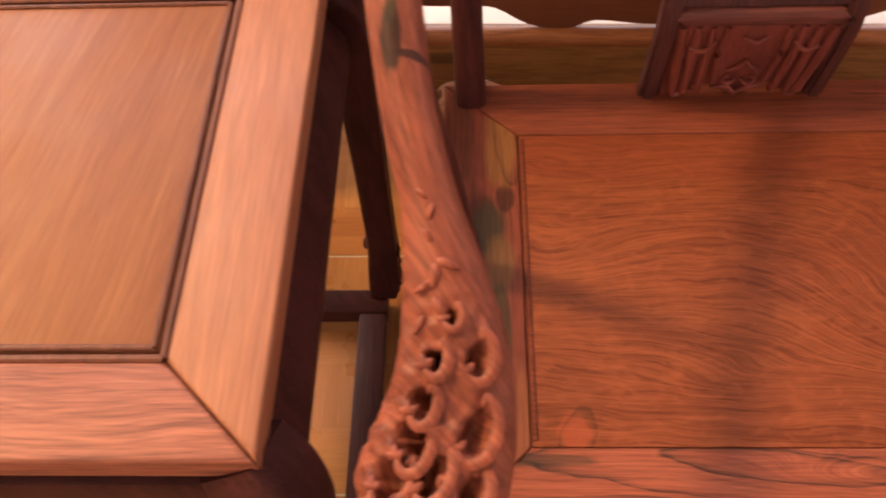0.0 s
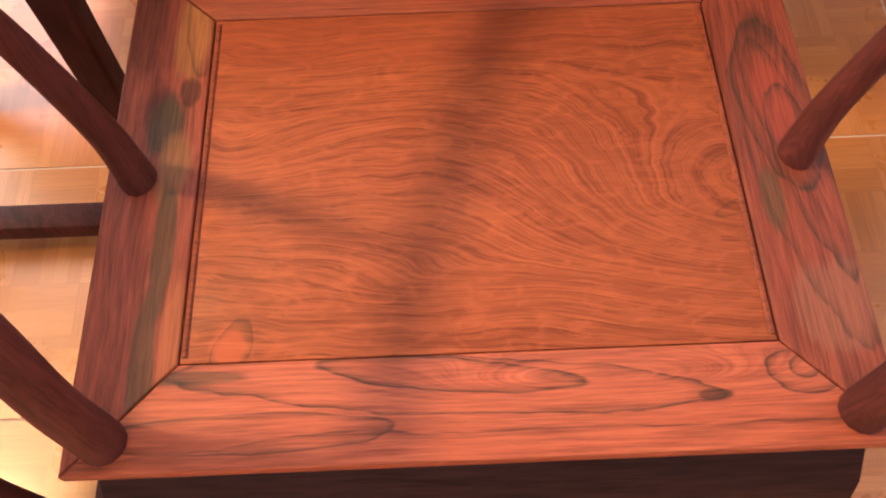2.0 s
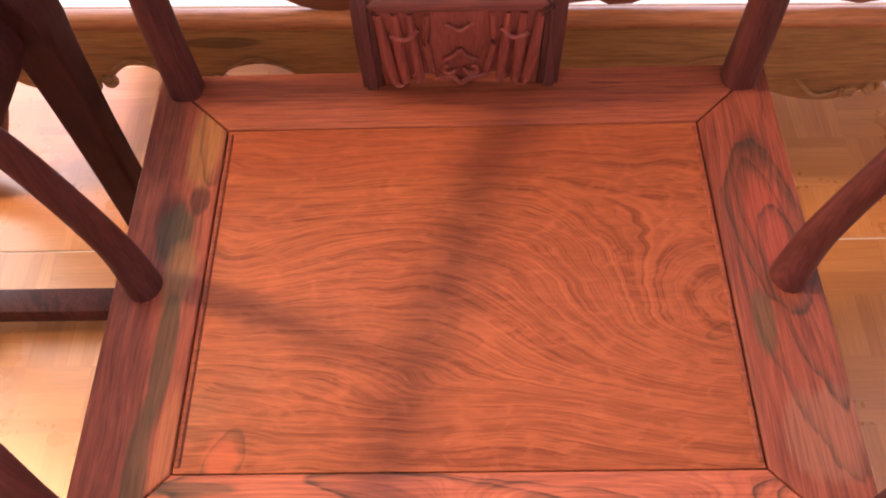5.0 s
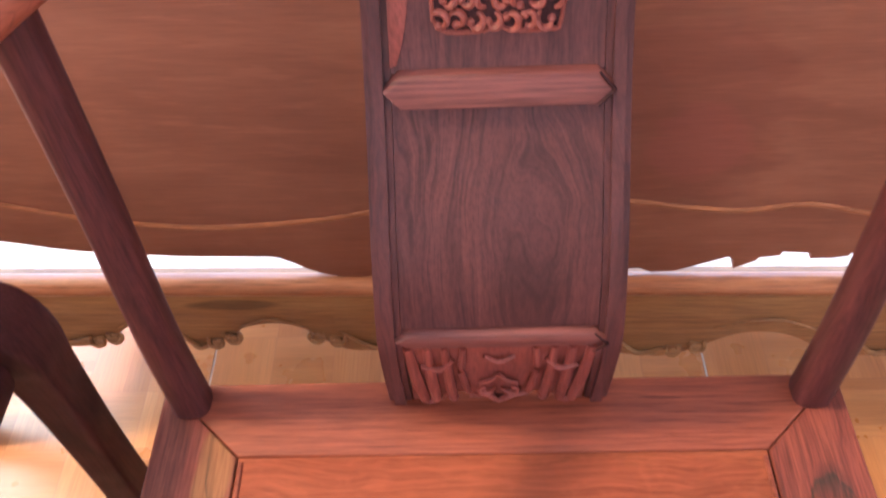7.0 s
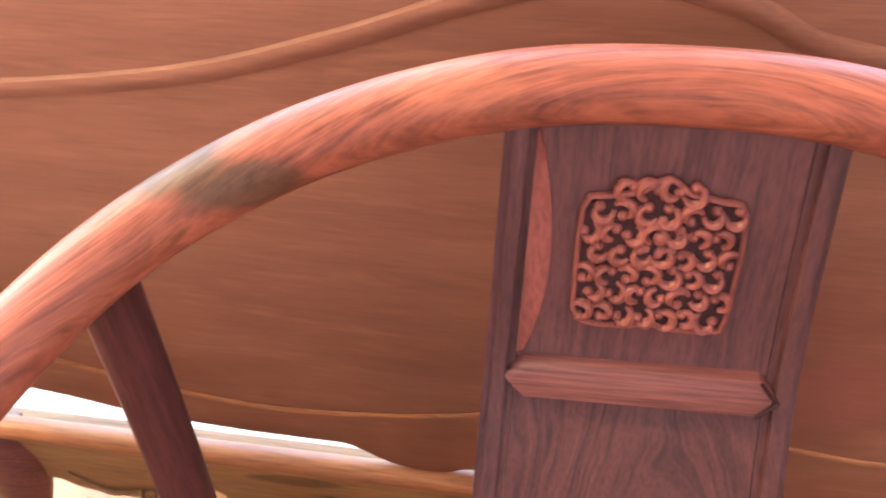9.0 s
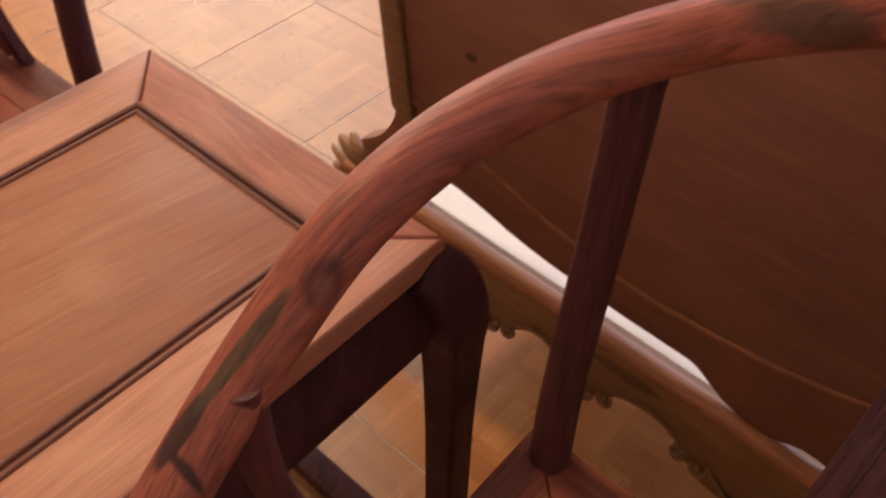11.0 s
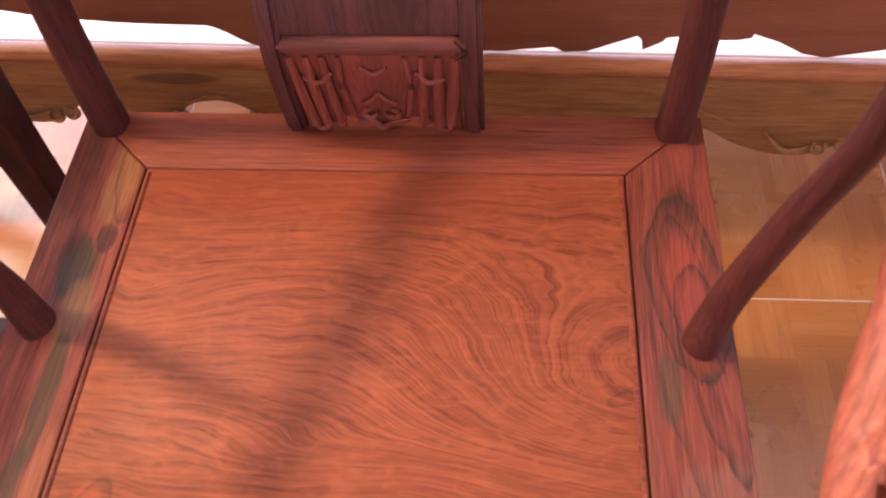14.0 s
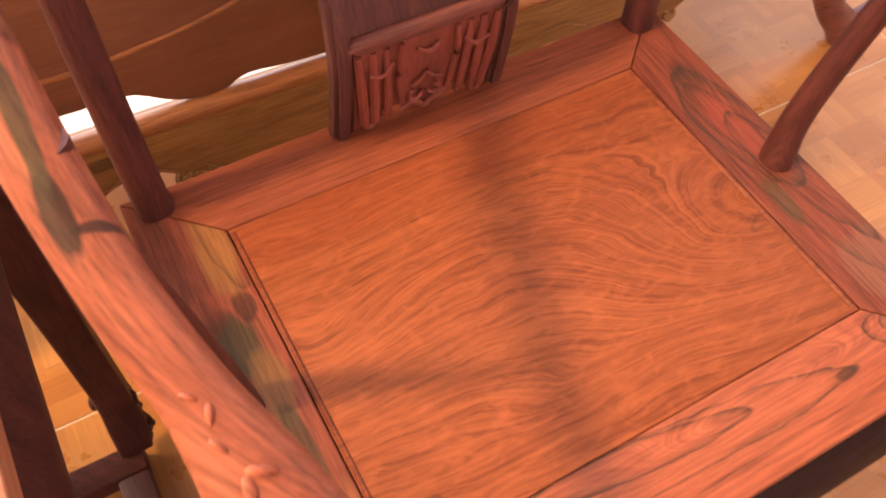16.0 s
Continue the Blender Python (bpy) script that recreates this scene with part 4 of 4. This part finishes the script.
# ---- the side table ----
def side_table():
    t = thing("side_table", "orange-brown rosewood side table with framed panel top and carved legs darkened for shade", "table")
    x0, x1, y0, y1, z = -0.856, -0.434, -0.247, 0.26, 0.697
    a0, a1, b0, b1 = -0.781, -0.508, -0.174, 0.194
    g = 0.0006
    part("tabletop_panel", box(a0 + 0.005, a1 - 0.005, b0 + 0.005, b1 - 0.005, z - 0.02, z - 0.001, bevel=0.003), TABLE_PANEL, t, "satin orange-brown panel set into the frame")
    bm = box(a0 + 0.001, a1 - 0.001, b0 + 0.001, b1 - 0.001, z - 0.024, z - 0.006)
    part("panel_bed", bm, ROSE_DARK_X, t)
    part("front_rail", rail([(x0 + g, y0), (x1 - g, y0), (a1 - g, b0), (a0 + g, b0)], z - 0.032, z, 0.005), TABLE_X, t)
    part("back_rail", rail([(a0 + g, b1), (a1 - g, b1), (x1 - g, y1), (x0 + g, y1)], z - 0.032, z, 0.005), TABLE_X, t)
    part("side_rail", rail([(x1, y0 + g), (x1, y1 - g), (a1, b1 - g), (a1, b0 + g)], z - 0.032, z, 0.005), TABLE_Y, t)
    part("side_rail", rail([(x0, y0 + g), (a0, b0 + g), (a0, b1 - g), (x0, y1 - g)], z - 0.032, z, 0.005), TABLE_Y, t)
    for bx0, by0, bx1, by1 in ((a0, b0, a0, b1), (a1, b0, a1, b1), (a0, b0, a1, b0), (a0, b1, a1, b1)):
        for inset, r in ((0.0, 0.0032), (0.0085, 0.0026)):
            k = [inset if q == p0 else -inset for q, p0 in ((bx0, a0), (by0, b0), (bx1, a0), (by1, b0))]
            part("panel_bead", tube([(bx0 + k[0], by0 + k[1], z - 0.0005, r, r * 0.8), (bx1 + k[2], by1 + k[3], z - 0.0005, r, r * 0.8)], steps=1, seg=8), TABLE_BEAD, t)
    i = 0.022
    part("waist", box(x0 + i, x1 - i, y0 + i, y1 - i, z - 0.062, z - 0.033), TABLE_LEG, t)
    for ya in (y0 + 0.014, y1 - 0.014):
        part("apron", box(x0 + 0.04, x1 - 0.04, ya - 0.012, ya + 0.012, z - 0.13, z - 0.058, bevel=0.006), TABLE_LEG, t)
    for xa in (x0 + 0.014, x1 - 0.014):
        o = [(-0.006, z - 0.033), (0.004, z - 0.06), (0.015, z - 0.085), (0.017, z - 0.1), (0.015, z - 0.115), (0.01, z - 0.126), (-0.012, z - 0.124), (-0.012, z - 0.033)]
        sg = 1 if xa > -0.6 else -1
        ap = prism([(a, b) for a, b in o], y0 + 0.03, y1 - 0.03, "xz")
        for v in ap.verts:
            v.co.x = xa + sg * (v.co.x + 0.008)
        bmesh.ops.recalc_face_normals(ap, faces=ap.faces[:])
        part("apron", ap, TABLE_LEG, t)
    for sx, xc in ((-1, x0), (1, x1)):
        for sy, yc in ((-1, y0), (1, y1)):
            def q(d, zz, r):
                return (xc + sx * d, yc + sy * d, zz, r, r)
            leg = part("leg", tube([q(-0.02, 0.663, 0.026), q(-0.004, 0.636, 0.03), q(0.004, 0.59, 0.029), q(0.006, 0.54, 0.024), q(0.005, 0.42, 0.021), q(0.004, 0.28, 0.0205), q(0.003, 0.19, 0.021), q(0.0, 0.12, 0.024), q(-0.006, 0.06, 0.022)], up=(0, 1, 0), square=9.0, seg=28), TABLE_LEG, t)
            bm = bmesh.new()
            for k in range(9):
                a = math.atan2(sy, sx) + (k - 4) * 0.42
                up = 0.075 + 0.045 * (k % 3)
                add_scroll(bm, Vector((xc + math.cos(a) * 0.021, yc + math.sin(a) * 0.021, up)), Vector((-math.sin(a), math.cos(a), 0)), Vector((0, 0, 1)), Vector((math.cos(a), math.sin(a), 0)), 0.012, 0.7 * k, 4.4, 0.0042)
                add_ball(bm, (xc + math.cos(a) * 0.018, yc + math.sin(a) * 0.018, up), (0.011, 0.011, 0.019))
            bmesh.ops.recalc_face_normals(bm, faces=bm.faces[:])
            part("carved_foot", bm, TABLE_LEG, leg)
    for ya in (y0 + 0.03, y1 - 0.03):
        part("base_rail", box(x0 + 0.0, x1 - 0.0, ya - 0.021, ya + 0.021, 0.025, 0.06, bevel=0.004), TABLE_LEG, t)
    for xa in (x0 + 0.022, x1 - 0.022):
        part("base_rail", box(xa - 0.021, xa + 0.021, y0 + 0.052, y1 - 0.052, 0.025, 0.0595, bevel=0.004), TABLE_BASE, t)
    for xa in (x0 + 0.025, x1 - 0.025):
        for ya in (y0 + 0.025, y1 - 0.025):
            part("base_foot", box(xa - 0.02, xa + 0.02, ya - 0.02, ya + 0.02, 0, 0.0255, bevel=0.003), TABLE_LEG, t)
    return t


# ---- the sofa that stands with its back to the armchair ----
def sofa():
    s = thing("sofa", "carved rosewood sofa seen from its plain brown back", "sofa")
    s.matrix_basis = pose(0, 0.5, 0, 0, 0, -1.5)
    left = [(-0.8, 0.37), (-0.72, 0.43), (-0.66, 0.445), (-0.6, 0.438), (-0.517, 0.42), (-0.393, 0.409), (-0.3, 0.407), (-0.262, 0.404), (-0.215, 0.375), (-0.16, 0.366), (-0.12, 0.382), (-0.06, 0.376), (0.0, 0.374), (0.12, 0.374)]
    notched = [(0.185, 0.383), (0.2, 0.375), (0.23, 0.377), (0.29, 0.404), (0.297, 0.398), (0.3, 0.381), (0.325, 0.397), (0.327, 0.402), (0.35, 0.406), (0.353, 0.413), (0.385, 0.411), (0.388, 0.400), (0.415, 0.401), (0.432, 0.405), (0.434, 0.411), (0.465, 0.400), (0.5, 0.381), (0.53, 0.375), (0.6, 0.391), (0.75, 0.431), (0.95, 0.461), (1.06, 0.511)]
    top = [(1.1, 0.75), (1.08, 0.93), (0.8, 0.9), (0.4, 0.97), (0.15, 1.02), (0.0, 1.09), (-0.15, 1.045), (-0.33, 0.977), (-0.6, 0.94), (-0.81, 0.9), (-0.79, 0.75), (-0.757, 0.6), (-0.75, 0.52), (-0.78, 0.46), (-0.83, 0.42)]
    outline = [(q[0], q[1]) for q in spline(left, 3)] + notched + [(q[0], q[1]) for q in spline(top, 4)]
    board = part("back_board", prism(outline, 0.0, 0.03, "xz", bevel=0.003), SOFA_BOARD, s, "plain brown board back with shaped lower edge")
    line = [(-0.72, 0.55), (-0.66, 0.53), (-0.567, 0.507), (-0.489, 0.485), (-0.4, 0.47), (-0.312, 0.466), (-0.2, 0.478), (-0.134, 0.492), (-0.03, 0.52), (0.1, 0.515), (0.271, 0.49), (0.358, 0.5), (0.454, 0.482), (0.6, 0.5), (0.8, 0.55), (1.0, 0.6)]
    part("lower_moulding", tube([(x, 0.0, z, 0.003, 0.004) for x, z in line], steps=5, seg=8), SOFA_BEAD, board, "thin pale moulding line")
    arc = [(-0.78, 0.9), (-0.65, 0.872), (-0.534, 0.873), (-0.346, 0.9), (-0.217, 0.938), (-0.118, 0.975), (-0.03, 0.995), (0.051, 0.98), (0.095, 0.958), (0.141, 0.948), (0.3, 0.915), (0.6, 0.87), (1.05, 0.9)]
    part("upper_moulding", tube([(x, 0.0, z, 0.006, 0.009) for x, z in arc], steps=5, seg=10), SOFA_BOARD, board)
    part("edge_strip", prism([(-0.778, 0.86), (-0.757, 0.6), (-0.75, 0.53), (-0.69, 0.47), (-0.715, 0.53), (-0.722, 0.6), (-0.745, 0.86)], -0.008, 0.0, "xz", bevel=0.002), SOFA_RAIL, board, "yellow-brown edge strip")
    low = [(-0.84, 0.2), (-0.7, 0.24), (-0.65, 0.22), (-0.58, 0.212), (-0.548, 0.228), (-0.53, 0.236), (-0.49, 0.268), (-0.455, 0.262), (-0.43, 0.225), (-0.4, 0.212), (-0.378, 0.226), (-0.36, 0.238), (-0.335, 0.262), (-0.289, 0.271), (-0.255, 0.258), (-0.235, 0.236), (-0.215, 0.216), (-0.185, 0.203), (-0.1, 0.21), (0.05, 0.205), (0.17, 0.2), (0.23, 0.19), (0.265, 0.2), (0.29, 0.215), (0.33, 0.245), (0.37, 0.252), (0.41, 0.24), (0.45, 0.215), (0.5, 0.196), (0.55, 0.192), (0.58, 0.205), (0.6, 0.22), (0.65, 0.25), (0.7, 0.262), (0.76, 0.24), (0.8, 0.21), (0.9, 0.2), (1.1, 0.2)]
    rail_part = part("seat_rail", prism([(q[0], q[1]) for q in spline(low, 4)] + [(1.12, 0.352), (-0.85, 0.352)], -0.006, 0.03, "xz", bevel=0.003), SOFA_RAIL, s, "yellow-brown rail with scalloped carved lower edge")
    part("bead", tube([(-0.86, -0.002, 0.355, 0.016, 0.014), (0.1, -0.002, 0.355, 0.016, 0.014), (1.13, -0.002, 0.355, 0.016, 0.014)], steps=4, seg=14), SOFA_BEAD, rail_part, "polished rounded top bead")
    bm = bmesh.new()
    a, b, n = Vector((1, 0, 0)), Vector((0, 0, 1)), Vector((0, -1, 0))
    for x, z, m in ((-0.553, 0.233, 1), (-0.528, 0.242, -1), (-0.383, 0.23, 1), (-0.358, 0.242, -1), (-0.238, 0.243, 1), (-0.212, 0.236, -1), (0.255, 0.213, 1), (0.283, 0.222, -1), (0.572, 0.215, 1), (0.6, 0.225, -1)):
        add_scroll(bm, Vector((x, -0.007, z)), a * m, b, n, 0.0125, 2.4, 4.6, 0.0042)
        add_ball(bm, (x, -0.006, z - 0.004), (0.01, 0.007, 0.011), 8)
    for x0, x1, z in ((-0.66, -0.565, 0.232), (-0.432, -0.392, 0.222), (-0.205, -0.12, 0.222), (0.17, 0.24, 0.21), (0.49, 0.56, 0.21)):
        add_tube(bm, [(x0, -0.006, z + 0.03, 0.002, 0.002), ((x0 + x1) / 2, -0.009, z - 0.004, 0.004, 0.005), (x1, -0.007, z + 0.004, 0.003, 0.004)], steps=5, seg=8)
    for x0, x1 in ((-0.345, -0.245), (-0.515, -0.44), (0.3, 0.44), (0.61, 0.76)):
        c = (x0 + x1) / 2
        add_tube(bm, [(x0, -0.006, 0.262, 0.0016, 0.0016), (c, -0.007, 0.284, 0.0026, 0.0024), (x1, -0.006, 0.258, 0.0016, 0.0016)], steps=5, seg=8)
    bmesh.ops.recalc_face_normals(bm, faces=bm.faces[:])
    part("scroll_carving", bm, SOFA_RAIL, rail_part, "carved scrolls along the lower edge")["kind"] = "stuff"
    part("seat_board", box(-0.8, 1.05, 0.031, 0.62, 0.3, 0.345, bevel=0.01), WHITE_COVER, s, "pale seat seen through the gap")
    leaf = bmesh.new()
    for i in range(8):
        f = i / 7
        g = radians(100 + 150 * f)
        reach = 0.095 - 0.03 * abs(f - 0.45)
        dx, dz = math.cos(g), math.sin(g)
        lift = 0.006 * (i % 2)
        add_tube(leaf, [(-0.79, 0.008 - lift, 0.345, 0.006, 0.006), (-0.79 + dx * reach * 0.55 - 0.012, 0.002 - lift, 0.345 + dz * reach * 0.55, 0.0095, 0.008), (-0.79 + dx * reach - 0.02, 0.01, 0.332 + dz * reach, 0.008, 0.007), (-0.79 + dx * reach * 1.02 - 0.03, 0.022, 0.32 + dz * reach, 0.002, 0.002)], steps=4, seg=8)
    add_tube(leaf, [(-0.83, 0.02, 0.345, 0.022, 0.04), (-0.8, 0.02, 0.355, 0.024, 0.045), (-0.76, 0.02, 0.37, 0.016, 0.03)], steps=3, seg=10)
    bmesh.ops.recalc_face_normals(leaf, faces=leaf.faces[:])
    part("carved_leaf", leaf, SOFA_RAIL, s, "curled acanthus leaf at the corner")
    for m in (-1, 1):
        def sx(x):
            return 0.12 + m * x
        leg = part("leg", tube([(sx(0.89), 0.012, 0.34, 0.075, 0.022), (sx(0.87), 0.002, 0.27, 0.06, 0.03), (sx(0.868), -0.008, 0.19, 0.036, 0.03), (sx(0.905), -0.02, 0.1, 0.029, 0.027), (sx(0.955), -0.03, 0.045, 0.033, 0.03), (sx(0.975), -0.034, 0.0, 0.028, 0.026)], up=(0, 1, 0), steps=5, seg=16), ROSE_DARK_X, s, "short curved leg with carved paw")
        bm = bmesh.new()
        for k in range(4):
            g = (0 if m > 0 else math.pi) + (k - 1.5) * 0.55
            add_ball(bm, (sx(0.985) + math.cos(g) * 0.032, -0.032 + math.sin(g) * 0.03, 0.018), (0.018, 0.013, 0.017), 8)
        add_scroll(bm, Vector((sx(0.86), -0.026, 0.2)), a * m, b, n, 0.02, 2.4, 4.6, 0.006)
        add_tube(bm, [(sx(0.965), -0.03, 0.03, 0.024, 0.022), (sx(1.0), -0.03, 0.04, 0.024, 0.022), (sx(1.028), -0.03, 0.058, 0.018, 0.018), (sx(1.034), -0.03, 0.078, 0.01, 0.013), (sx(1.024), -0.03, 0.086, 0.005, 0.01)], steps=5, seg=14, up=(0, 1, 0))
        part("paw", bm, ROSE_DARK_X, leg)["kind"] = "stuff"
        part("front_leg", tube([(sx(0.93), 0.6, 0.34, 0.035, 0.03), (sx(0.93), 0.6, 0.1, 0.022, 0.022), (sx(0.93), 0.61, 0.0, 0.026, 0.026)], up=(0, 1, 0)), SOFA_BEAD, s)
    part("front_rail", box(-0.82, 1.1, 0.59, 0.63, 0.24, 0.34, bevel=0.008), SOFA_RAIL, s)
    return s


room()
chair = armchair()
copy_thing(chair, pose(-1.35, 0, 0))
side_table()
sofa()
floor()
